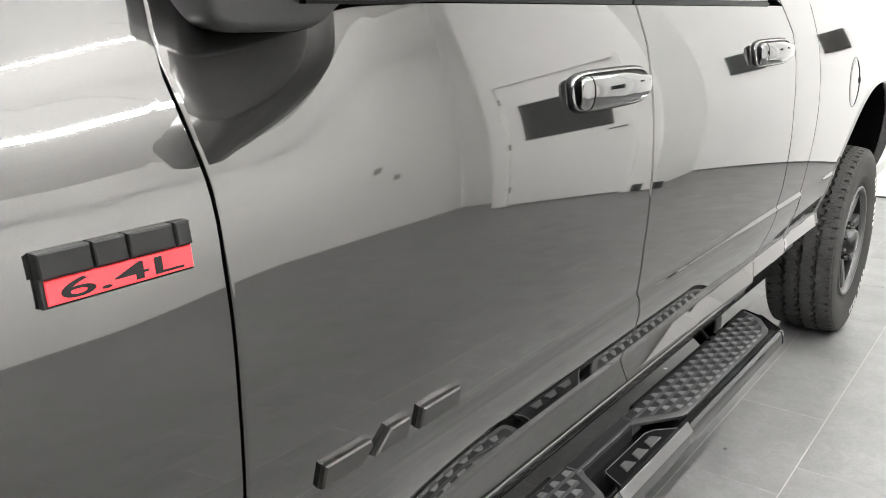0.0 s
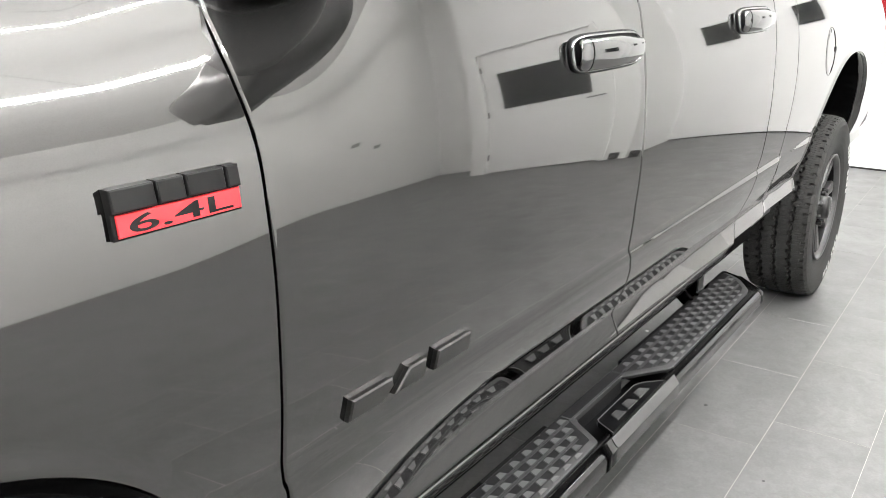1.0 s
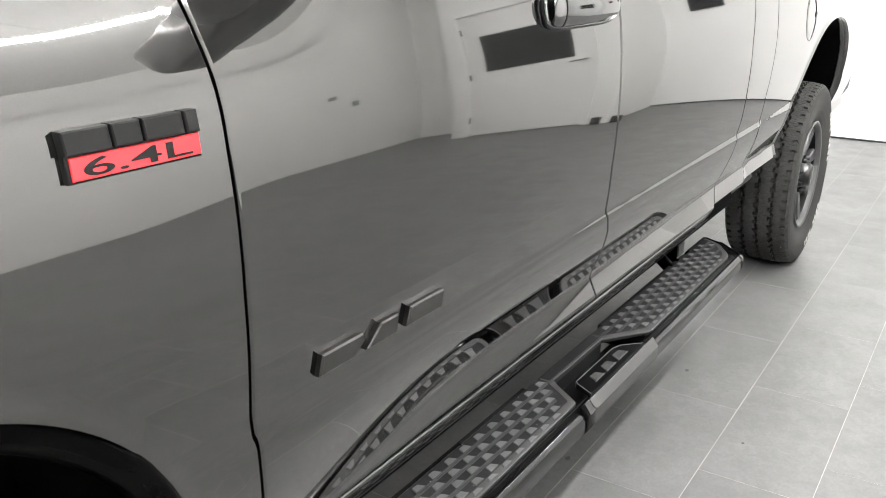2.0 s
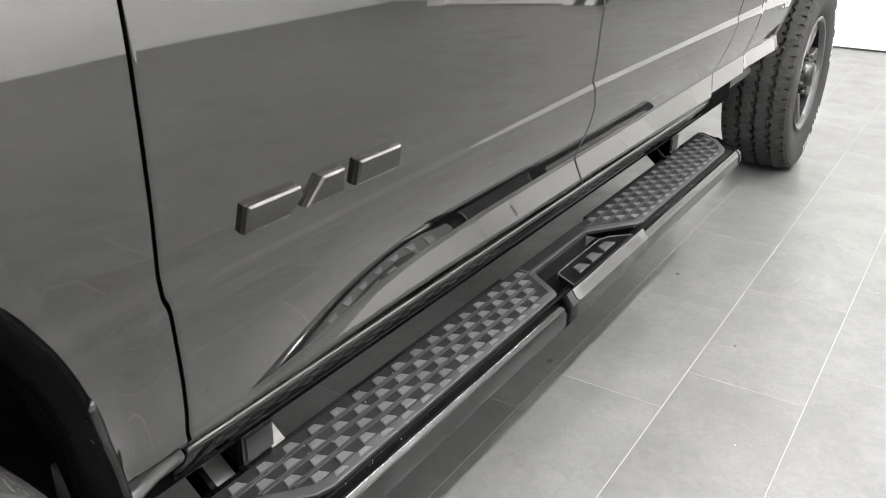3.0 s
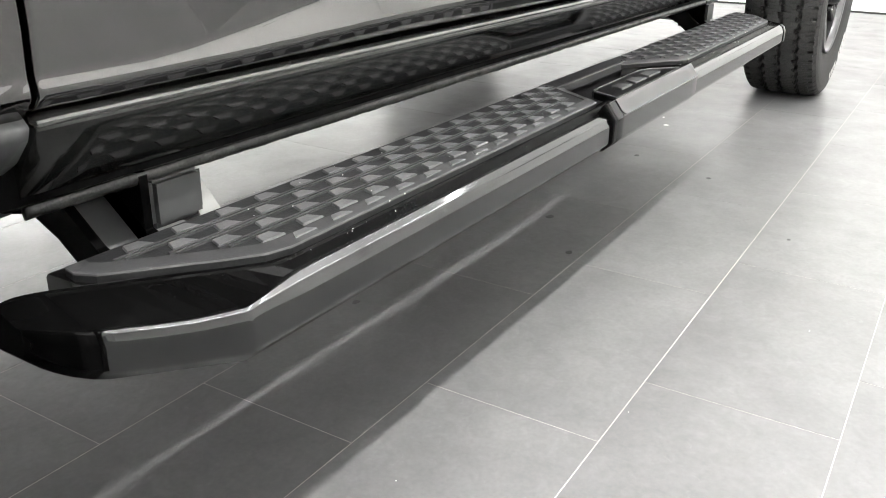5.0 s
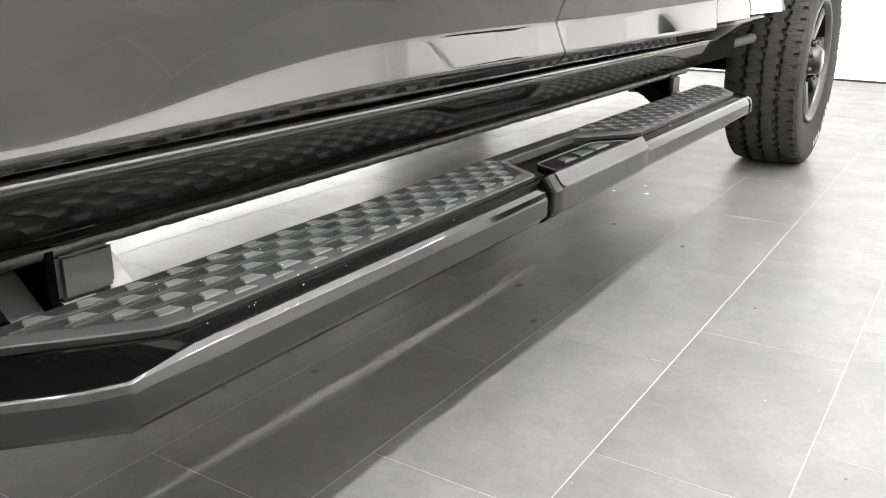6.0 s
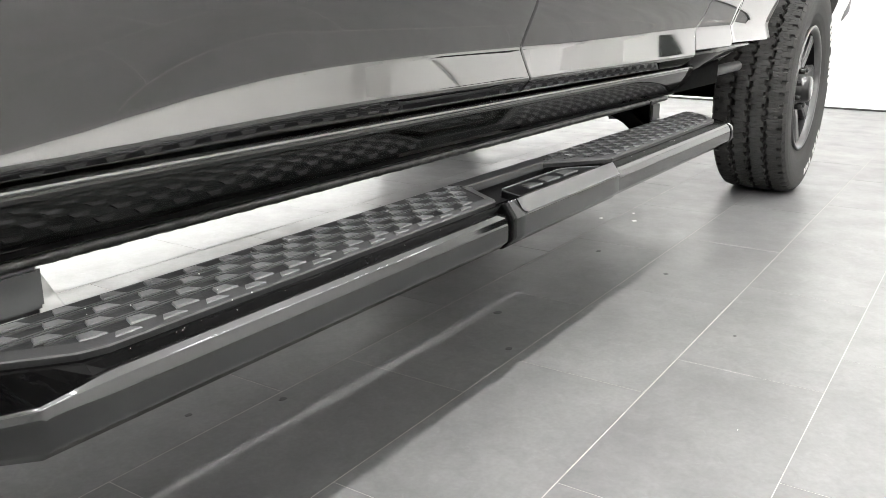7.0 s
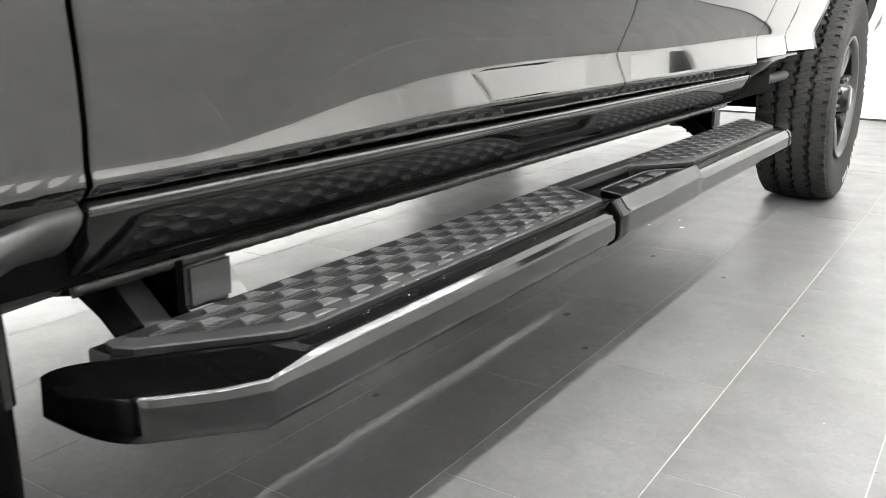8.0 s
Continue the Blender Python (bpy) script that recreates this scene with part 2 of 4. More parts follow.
for a in ((DY0, DY0 + 0.05, 0.0, DZ), (DY1 - 0.05, DY1, 0.0, DZ), (DY0 + 0.05, DY1 - 0.05, DZ - 0.05, DZ)):
    box(bm, DX - 0.012, a[0], a[2], DX + 0.09, a[1], a[3])
door_part("door_frame", bm, WALL)
door_part("glass_panel", box(bmesh.new(), DX + 0.024, -3.28, 1.08, DX + 0.0335, -2.42, 1.68, 0.002), GLASS, "dark glass panel")
for z in (0.28, 1.02, 1.80):
    door_part("hinge", tube(bmesh.new(), [(DX + 0.018, DY0 + 0.052, z - 0.05), (DX + 0.018, DY0 + 0.052, z + 0.05)], 0.012, 10), BADGE_GREY, "grey steel hinge")
door_part("door_handle", tube(bmesh.new(), [(DX + 0.03, -2.31, 1.02), (DX - 0.03, -2.31, 1.02), (DX - 0.035, -2.33, 1.02), (DX - 0.035, -2.44, 1.015)], 0.010, 10), BADGE_GREY, "grey steel lever handle")
for y in (-1.90, -2.10):
    bm = bmesh.new()
    box(bm, DX - 0.016, y - 0.05, 0.0, DX - 0.001, y + 0.05, 0.10, 0.003)
    structure("trim", bm, DARK_TRIM, "dark plinth block at the wall corner", "trim")


def wall_thing(name, label, category, bm, material):
    return tagged(link(name, bm, material, False), label, category)
wall_thing("light_switch", "small grey wall switch plate", "light switch", box(bmesh.new(), 4.84, Y0 + 0.001, 1.17, 4.94, Y0 + 0.014, 1.29, 0.003), WORN_ZINC)
wall_thing("light_switch", "small grey wall switch plate", "light switch", box(bmesh.new(), 5.17, Y0 + 0.001, 0.92, 5.25, Y0 + 0.014, 1.02, 0.003), WORN_ZINC)
for y0, y1, z0, z1 in ((-1.74, -1.45, 1.42, 1.70), (-0.98, -0.78, 1.42, 1.68)):
    bm = bmesh.new()
    box(bm, X1 - 0.03, y0, z0, X1 - 0.001, y1, z1, 0.004)
    wall_thing("wall_display", "dark glossy display panel on the white wall", "display", bm, GLASS)

# hanging linear lamps: rectangles of LED strip along both flanks, most of them added
def led_frame(x0, x1, ya, yb, wide_a, wide_b):
    lamp = tagged(new("led_frame_light"), "white hanging LED strip rectangle, one mirrored in the paint, the others added", "ceiling light", "LED frames")
    lamp.location = ((x0 + x1) / 2, (ya + yb) / 2, LED_Z)
    z0, z1 = LED_Z - 0.011, LED_Z + 0.011
    for a, w in (((x0, ya, x1, ya), wide_a), ((x0, yb, x1, yb), wide_b), ((x0, ya, x0, yb), wide_b), ((x1, ya, x1, yb), wide_b)):
        dx, dy = (0, w) if a[1] == a[3] else (w, -0.03)
        part("light_strip", box(bmesh.new(), a[0] - dx, min(a[1], a[3]) - dy, z0, a[2] + dx, max(a[1], a[3]) + dy, z1), LED, lamp)
        part("light_channel", box(bmesh.new(), a[0] - 0.3 * dx, min(a[1], a[3]) - 0.3 * dy, z1 + 0.001, a[2] + 0.3 * dx, max(a[1], a[3]) + 0.3 * dy, z1 + 0.03), WALL, lamp)
        # extra glowing strip on top, unseen, added to brighten ceiling and walls
        if w > 0.005:
            part("uplight_strip", box(bmesh.new(), a[0], a[1] - 1.05 * w, z1 + 0.032, a[2], a[1] + 1.05 * w, z1 + 0.040), LED, lamp)
    for x in (x0 + 0.4, x1 - 0.4):
        for y in (ya, yb):
            part("cable", tube(bmesh.new(), [(x, y, z1), (x, y, H)], 0.0012, 5), CHROME, lamp)
led_frame(-1.75, 1.60, -1.36, -0.40, 0.019, 0.002)
# three more frames, unseen, added to light the walls and the far floor
led_frame(2.30, 4.3, -1.36, -0.40, 0.0118, 0.002)
led_frame(-4.6, 1.75, 4.9, 4.1, 0.0085, 0.002)
led_frame(2.05, 5.6, 4.9, 4.1, 0.0085, 0.002)

# ---- the truck: shape of its flank ----
def smooth01(v):
    v = min(max(v, 0.0), 1.0)
    return v * v * (3 - 2 * v)


def hollow_height(x):
    """Height of the hollow above the door's foot, rising from the front seam backwards."""
    return 0.624 + 0.0575 * (1 - math.exp(-(max(x, 0.0) / 0.30) ** 1.7)) + 0.012 * smooth01((x - 1.1) / 0.9)


def sill_curve(x, z):
    """The flank below the crease: drawn in to a hollow, flared out again and folded under at the door's foot."""
    if z >= 0.817:
        return 0.0085 - 0.30 * (z - 0.817)
    hollow = hollow_height(x)
    h = 0.817 - hollow
    u = min((0.817 - z) / h, 1.0)
    y = 0.0085 + h * (0.62 + 0.38 * smooth01((x + 0.02) / 0.46)) * (0.358 * u - 0.1600 * ((u - 0.705) ** 3 + 0.3504))
    foot = 0.614 + 0.014 * smooth01((x + 0.02) / 0.60)
    k = min(max(hollow - z, 0.0), max(hollow - foot, 0.0))
    y -= 0.26 * k + 0.7 * k * k
    if z < foot:
        g = foot - z
        y += 0.95 * g + 2.0 * g * g
    return y


def flank(x, z):
    """How far in from y = 0 the left flank lies at a station and height."""
    f = smooth01((-0.06 - x) / 0.24)
    y = -0.022 + (0.42 + 0.10 * f) * (z - 1.105 + 0.012 * f) ** 2
    if z < 0.86:
        low = sum(w * sill_curve(x, z + d) for d, w in ((-0.005, 0.12), (-0.0032, 0.2), (-0.0011, 0.18), (0.0011, 0.18), (0.0032, 0.2), (0.005, 0.12)))
        y = low + (y - low) * smooth01((z - 0.818) / 0.042)
    ridge = 0.8365 + 0.019 * min(max(x, 0.0), 1.0) - 0.020 * smooth01((-0.02 - x) / 0.15)
    y -= 0.0026 * (1 + 0.6 * smooth01((x - 1.5) / 0.4)) * smooth01((ridge - z) / 0.017) * smooth01((x + 0.18) / 0.06) * smooth01((2.34 - x) / 0.06)
    if z > 1.22:
        y += (0.60 * smooth01((0.14 - x) / 0.24) + 0.16 * smooth01((0.34 - x) / 0.45) + 0.14 * smooth01((-0.10 - x) / 0.40)) * 1.9 * (z - 1.22) ** 2
    return y


def seam(points):
    zs, xs = [p[0] for p in points], [p[1] for p in points]
    return lambda z: float(np.interp(z, zs, xs))


FRONT_SEAM = seam([(0.60, -0.080), (0.66, -0.085), (0.70, -0.091), (0.765, -0.103), (0.818, -0.111), (0.828, -0.117), (0.90, -0.125), (0.98, -0.132), (1.04, -0.136), (1.13, -0.139), (1.20, -0.142), (1.27, -0.143), (1.317, -0.147), (1.355, -0.148), (1.39, -0.146), (1.417, -0.139), (1.45, -0.123), (1.47, -0.11)])
MID_SEAM = seam([(0.60, 1.015), (0.63, 1.010), (0.68, 0.998), (0.75, 1.006), (0.80, 0.998), (0.858, 0.965), (0.965, 0.942), (1.074, 0.938), (1.244, 0.943), (1.374, 0.943), (1.47, 0.915)])
REAR_SEAM = seam([(0.60, 1.90), (0.63, 1.92), (0.675, 1.95), (0.72, 1.985), (0.827, 2.018), (0.90, 2.025), (1.0, 2.005), (1.146, 1.992), (1.30, 2.010), (1.373, 2.005), (1.47, 1.917)])
CAB_SEAM = seam([(0.60, 2.21), (0.66, 2.300), (0.70, 2.300), (0.75, 2.335), (0.85, 2.305), (0.95, 2.287), (1.14, 2.300), (1.332, 2.300), (1.47, 2.249), (1.6, 2.1)])
GAP = 0.0012


def bent(v, n):
    """Even steps from 0 to 1 with close ones at both ends."""
    return 0.5 - 0.5 * math.cos(math.pi * v / n)


def edge_fall(d, r=0.004):
    return 0.0 if d >= r else r - math.sqrt(max(r * r - (r - d) ** 2, 0.0))


def sheet(left, right, z0, z1, nu=70, nv=300):
    """A panel of the flank between two seams, with rolled edges and a return flange."""
    bm = bmesh.new()
    rows = []
    for j in range(nv + 1):
        z = z0 + (z1 - z0) * (0.75 * j / nv + 0.25 * bent(j, nv))
        a, b = left(z) + (0.002 if left is FRONT_SEAM else GAP), right(z) - GAP
        row = []
        for i in range(nu + 1):
            x = a + (b - a) * bent(i, nu)
            d = min(x - a, b - x, z - z0, z1 - z)
            row.append(bm.verts.new((x, flank(x, z) + edge_fall(d), z)))
        rows.append(row)
    for r, s in zip(rows, rows[1:]):
        for i in range(nu):
            bm.faces.new((r[i], r[i + 1], s[i + 1], s[i]))
    rim = rows[0][:] + [r[-1] for r in rows[1:]] + rows[-1][-2::-1] + [r[0] for r in rows[-2:0:-1]]
    back = [bm.verts.new((v.co.x, v.co.y + 0.03, v.co.z)) for v in rim]
    for i in range(len(rim)):
        j = (i + 1) % len(rim)
        bm.faces.new((rim[i], rim[j], back[j], back[i]))
    return bm


def arch_sheet(cx, cz, a, b, n, t0, t1, left, right, top, nu=220, nv=120):
    """A panel round a wheel arch: from the arch's edge outwards to its seams."""
    bm = bmesh.new()
    rows = []
    for i in range(nu + 1):
        th = radians(t0 + (t1 - t0) * i / nu)
        c, s = math.cos(th), math.sin(th)
        r0 = (abs(c / (a[0] if c < 0 else a[1])) ** n + abs(s / b) ** n) ** (-1 / n)
        lo, hi = r0, 4.0
        for _ in range(40):
            m = (lo + hi) / 2
            x, z = cx + m * c, cz + m * s
            if left(z) + GAP <= x <= right(z) - 0.002 and z <= top:
                lo = m
            else:
                hi = m
        row = []
        for j in range(nv + 1):
            m = r0 + (lo - r0) * bent(j, nv)
            x, z = cx + m * c, cz + m * s
            d = min(m - r0, lo - m)
            lip = 0.004 * math.exp(-((m - r0) / 0.02) ** 2)
            row.append(bm.verts.new((x, flank(x, z) + edge_fall(d) - lip, z)))
        rows.append(row)
    for r, s in zip(rows, rows[1:]):
        for j in range(nv):
            bm.faces.new((r[j], s[j], s[j + 1], r[j + 1]))
    rim = [r[0] for r in rows] + rows[-1][1:] + [r[-1] for r in rows[-2::-1]] + rows[0][-2:0:-1]
    back = [bm.verts.new((v.co.x, v.co.y + 0.035, v.co.z)) for v in rim]
    for i in range(len(rim)):
        j = (i + 1) % len(rim)
        bm.faces.new((rim[i], rim[j], back[j], back[i]))
    return bm


def fair(ob):
    """Normals of the true flank on a panel's skin, its own on the rolled edges."""
    e, res = 0.0008, []
    for v in ob.data.vertices:
        x, y, z = v.co
        if abs(y - flank(x, z)) < 0.0002:
            n = Vector(((flank(x + e, z) - flank(x - e, z)) / (2 * e), -1.0, (flank(x, z + e) - flank(x, z - e)) / (2 * e)))
            res.append(n.normalized())
        else:
            res.append(v.normal.copy())
    ob.data.normals_split_custom_set_from_vertices(res)
    return ob


truck = tagged(new("pickup_truck"), "dark grey metallic crew cab pickup truck on a tiled floor", "pickup truck")
truck.location = (1.4, 1.0, 0)
TOP = 1.452
door_front = fair(part("front_door", sheet(FRONT_SEAM, MID_SEAM, 0.600, TOP), PAINT, truck, "glossy dark grey front door", True))
door_rear = fair(part("rear_door", sheet(MID_SEAM, REAR_SEAM, 0.600, TOP), PAINT, truck, "glossy dark grey rear door", True))
fair(part("cab_corner", sheet(REAR_SEAM, CAB_SEAM, 0.638, 1.50, 40), PAINT, truck, "", True))
fender = fair(part("front_fender", arch_sheet(-0.67, 0.45, (0.49, 0.49), 0.60, 2.5, 14, 172, lambda z: -1.62, FRONT_SEAM, 1.47), PAINT, truck, "glossy dark grey front fender", True))
bed = fair(part("bed_side", arch_sheet(3.40, 0.640, (0.645, 0.52), 0.505, 2.2, 1, 179.6, CAB_SEAM, lambda z: 4.175 if z > 1.0 else 4.25, 1.50), PAINT, truck, "glossy dark grey cargo bed side", True))

# rocker panel under the doors
def rocker_loop(x):
    pts = [(0.075, 0.5955), (0.063, 0.5955), (0.0575, 0.5942), (0.0550, 0.5915), (0.0552, 0.5880)] + [(0.0552 + 0.0535 * (0.35 * k + 0.65 * k * k), 0.5880 - 0.075 * k) for k in (0.08, 0.2, 0.35, 0.5, 0.65, 0.8, 0.92, 1.0)] + [(0.118, 0.509), (0.18, 0.507), (0.18, 0.598)]
    return [(x, y, z) for y, z in pts]
RX = np.linspace(-0.075, 2.02, 40)
rocker = part("rocker_panel", rings(bmesh.new(), [[(x, 0.08, 0.590)] + rocker_loop(x)[4:15] for x in RX]), ROCKER, truck, "glossy black rocker panel under the doors", True)
part("rocker_edge", rings(bmesh.new(), [rocker_loop(x)[:5] + [(x, 0.075, 0.586)] for x in RX]), EDGE_HIGHLIGHT, rocker, "top edge of the rocker, its highlight put in as paler paint", True)
bm = bmesh.new()
loops = []
for x in np.linspace(-0.19, -0.084, 10):
    e = 0.02 * smooth01((-0.10 - x) / 0.08)
    loops.append([(x, 0.060, 0.598 - e), (x, 0.052, 0.590 - e), (x, 0.056, 0.580 - e), (x, 0.075, 0.560 - e), (x, 0.10, 0.545), (x, 0.16, 0.54), (x, 0.16, 0.598)])
part("fender_foot", rings(bm, loops), STEEL_BLACK, truck, "satin dark foot of the front fender", True)
# pinch weld flange under the rocker, with lumpy sealer and reflections painted as mottle
bm = bmesh.new()
rings(bm, [[(x, 0.114 + random.uniform(-0.0008, 0.0008), 0.5125), (x, 0.1135 + random.uniform(-0.001, 0.001), 0.5045), (x, 0.116, 0.4995 + random.uniform(-0.0006, 0.0006)), (x, 0.1195, 0.4995 + random.uniform(-0.0004, 0.0004)), (x, 0.122, 0.5125)] for x in np.linspace(-0.06, 2.0, 260)])
part("pinch_weld", bm, SEALER, truck, "black pinch weld flange under the rocker, mottled with painted reflections", True)
bm = bmesh.new()
tube(bm, [(-0.22, 0.17, 0.505), (-0.05, 0.17, 0.515)], 0.026, 18)
part("body_mount", bm, SATIN_STEEL, truck, "satin black body mount", True)

# dark inner shell behind the panel gaps, floor pan and cab
for name, b in (("cab_floor", (-0.16, 0.095, 0.52, 2.40, 1.915, 0.60)), ("cab_shell", (-0.18, 0.10, 0.60, 2.36, 1.90, 1.40)), ("bed_box", (2.36, 0.12, 0.66, 2.72, 1.88, 1.40)),
                ("bed_box_rear", (3.97, 0.12, 0.70, 4.24, 1.88, 1.40)), ("wheel_house", (2.90, 0.45, 0.80, 3.97, 1.55, 1.40)), ("engine_bay", (-1.60, 0.46, 0.62, -0.18, 1.54, 1.30))):
    part(name, box(bmesh.new(), *b), DARK_UNDER, truck)
bm = bmesh.new()
for y in (0.52, 1.36):
    box(bm, -1.5, y, 0.50, 4.2, y + 0.09, 0.66, 0.01)
for x in (0.3, 1.5, 2.6):
    box(bm, x, 0.55, 0.50, x + 0.12, 1.42, 0.58, 0.01)
part("chassis_frame", bm, DARK_UNDER, truck)
part("axle", tube(bmesh.new(), [(3.453, 0.3, 0.42), (3.453, 1.7, 0.42)], 0.055), DARK_UNDER, truck, "", True)
part("axle", tube(bmesh.new(), [(-0.62, 0.3, 0.42), (-0.62, 1.7, 0.42)], 0.05), DARK_UNDER, truck, "", True)
bm = bmesh.new()
bmesh.ops.create_uvsphere(bm, u_segments=20, v_segments=12, radius=0.17, matrix=pose(3.453, 1.0, 0.42))
part("differential", bm, DARK_UNDER, truck, "", True)

# cab roof and bonnet, mostly above the view
def shell_loop(x, y_in, zb, zt, r=0.09):
    a, b = y_in, 2.0 - y_in
    return [(x, a - 0.1 * (zt - zb), zb), (x, a + 0.0 * r, zt - r), (x, a + 0.3 * r, zt - 0.3 * r), (x, a + r, zt), (x, b - r, zt), (x, b - 0.3 * r, zt - 0.3 * r), (x, b, zt - r), (x, b + 0.1 * (zt - zb), zb)]
part("roof", rings(bmesh.new(), [shell_loop(x, yi, 1.60, zt) for x, yi, zt in ((0.55, 0.24, 1.90), (0.75, 0.22, 1.96), (1.4, 0.21, 1.985), (2.0, 0.22, 1.96), (2.16, 0.24, 1.91))]), PAINT, truck, "", True)
part("bonnet", rings(bmesh.new(), [shell_loop(x, yi, 1.30, zt, 0.07) for x, yi, zt in ((-1.62, 0.20, 1.36), (-1.3, 0.17, 1.44), (-0.6, 0.155, 1.475), (-0.30, 0.16, 1.48))]), PAINT, truck, "", True)
bm = bmesh.new()
rings(bm, [[(-0.32, 0.24, 1.44), (-0.32, 1.76, 1.44), (-0.30, 1.76, 1.42), (-0.30, 0.24, 1.42)], [(0.58, 0.27, 1.92), (0.58, 1.73, 1.92), (0.60, 1.73, 1.90), (0.60, 0.27, 1.90)]])
part("windscreen", bm, GLASS, truck)

def side_glass(x0, x1, s0, s1):
    bm = bmesh.new()
    lo, hi = 1.446, 1.90
    rings(bm, [[(x0, 0.062, lo), (x0, 0.068, lo), (x0 + s0, 0.225, hi), (x0 + s0, 0.219, hi)], [(x1, 0.062, lo), (x1, 0.068, lo), (x1 + s1, 0.225, hi), (x1 + s1, 0.219, hi)]])
    return bm
part("side_window", side_glass(-0.02, 0.86, 0.42, 0.02), GLASS, truck, "black tinted side window")
part("side_window", side_glass(0.93, 1.78, 0.0, 0.0), GLASS, truck, "black tinted side window")
bm = bmesh.new()
box(bm, 0.86, 0.055, 1.44, 0.93, 0.20, 1.93, 0.004)
part("window_pillar", bm, BLACK_GLOSS, truck)
bm = bmesh.new()
box(bm, 0.03, 0.026, 1.446, 0.90, 0.07, 1.462, 0.004)
part("belt_moulding", bm, BLACK_PLASTIC, truck, "black rubber belt moulding under the window")
bm = bmesh.new()
box(bm, 0.905, 0.026, 1.446, 1.80, 0.07, 1.462, 0.004)
part("belt_moulding", bm, BLACK_PLASTIC, truck, "black rubber belt moulding under the window")

# far flank, one plain skin
bm = bmesh.new()
for x0, x1 in ((-0.16, 2.9), (3.92, 4.36), (-1.62, -1.18)):
    loops = [[(x, 2.0 - flank(0.5, z), z) for x in (x0, x1)] for z in np.linspace(0.6, 1.46, 30)]
    rings(bm, loops, False, False)
for x0, x1 in ((2.9, 3.92), (-1.18, -0.16)):
    rings(bm, [[(x, 2.0 - flank(0.5, z), z) for x in (x0, x1)] for z in np.linspace(1.08, 1.46, 12)], False, False)
box(bm, -0.08, 1.86, 0.50, 2.24, 1.95, 0.60, 0.01)
part("far_flank", bm, PAINT, truck, "", True)

# dark valance under the front of the cargo bed and a satin tube behind it
bm = bmesh.new()
rings(bm, [[(x, 0.062, zt), (x, 0.056, zt - 0.010), (x, 0.068, (zt + zb) / 2), (x, 0.10, zb), (x, 0.16, zb), (x, 0.16, zt)] for x, zt, zb in ((1.93, 0.633, 0.56), (2.26, 0.638, 0.570), (2.42, 0.640, 0.585), (2.58, 0.640, 0.605), (2.72, 0.640, 0.627))])
part("bed_valance", bm, ROCKER, truck, "dark valance under the cab corner and cargo bed", True)
bm = bmesh.new()
tube(bm, [(2.20, 0.125, 0.548), (2.74, 0.125, 0.552)], 0.017, 14)
part("body_tube", bm, SATIN_STEEL, truck, "satin grey tube under the cargo bed", True)

# cargo bed: tailgate, front wall, rails and floor
for name, b in (("tailgate", (4.30, 0.11, 0.72, 4.38, 1.89, 1.46)), ("bed_front_wall", (2.34, 0.12, 0.70, 2.40, 1.88, 1.47)), ("bed_rail", (2.40, 0.045, 1.47, 4.17, 0.17, 1.497)), ("bed_rail", (2.40, 1.83, 1.45, 4.30, 1.955, 1.497))):
    part(name, box(bmesh.new(), *b, 0.006), PAINT, truck)

# wheel-arch liners and flare moulding
def liner(cx, cz, a, b, n, t0, t1, inset):
    bm = bmesh.new()
    rows = []
    for y in (0.010, 0.10, 0.25, 0.46):
        row = []
        for i in range(61):
            th = radians(t0 + (t1 - t0) * i / 60)
            c, s = math.cos(th), math.sin(th)
            r = (abs(c / ((a[0] if c < 0 else a[1]) + inset)) ** n + abs(s / (b + inset)) ** n) ** (-1 / n)
            x, z = cx + r * c, cz + r * s
            row.append((x, max(y, flank(x, z) + 0.012), z))
        rows.append(row)
    return rings(bm, rows, False, False)
part("wheel_arch_liner", liner(-0.67, 0.45, (0.49, 0.49), 0.60, 2.5, -8, 172, 0.003), DARK_UNDER, truck, "black wheel-arch liner", True)
part("wheel_arch_liner", liner(3.40, 0.640, (0.645, 0.52), 0.505, 2.2, 1, 180, 0.003), DARK_UNDER, truck, "black wheel-arch liner", True)
bm = bmesh.new()
loops = []
for i in range(71):
    th = radians(-8 + 176 * i / 70)
    c, s = math.cos(th), math.sin(th)
    lp = []
    for off, y in ((0.004, 0.02), (0.004, -0.006), (-0.006, -0.012), (-0.028, -0.004), (-0.034, 0.01), (-0.030, 0.05), (-0.01, 0.06)):
        r = (abs(c / (0.49 + off)) ** 2.5 + abs(s / (0.60 + off)) ** 2.5) ** (-1 / 2.5)
        x, z = -0.67 + r * c, 0.45 + r * s
        lp.append((x, min(max(flank(x, z), 0.0), 0.03) + y, z))
    loops.append(lp)
flare = part("wheel_flare", rings(bm, loops), CAP_BLACK, truck, "black plastic flare round the wheel arch", True)
bm = bmesh.new()
loops = []
for i in range(25):
    th = radians(2 + 32 * i / 24)
    c, s = math.cos(th), math.sin(th)
    lp = []
    for off, dy in ((0.006, 0.012), (0.006, -0.002), (0.000, -0.006), (-0.008, -0.005), (-0.009, 0.012)):
        r = (abs(c / (0.49 + off)) ** 2.5 + abs(s / (0.60 + off)) ** 2.5) ** (-1 / 2.5)
        x, z = -0.67 + r * c, 0.45 + r * s
        lp.append((x, min(max(flank(x, z), 0.0), 0.03) + dy - 0.006, z))
    loops.append(lp)
part("flare_lip", rings(bm, loops), ROCKER, flare, "worn satin grey lip at the flare's rear end", True)

# ---- badges and door furniture ----
def on_flank(x0, z0, slope=0.0):
    """Maps (u along the truck, v up, d out) to a place on the flank."""
    def f(u, v, d):
        x, z = x0 + u, z0 + v
        return (x, flank(x, z) - d, z)
    return f


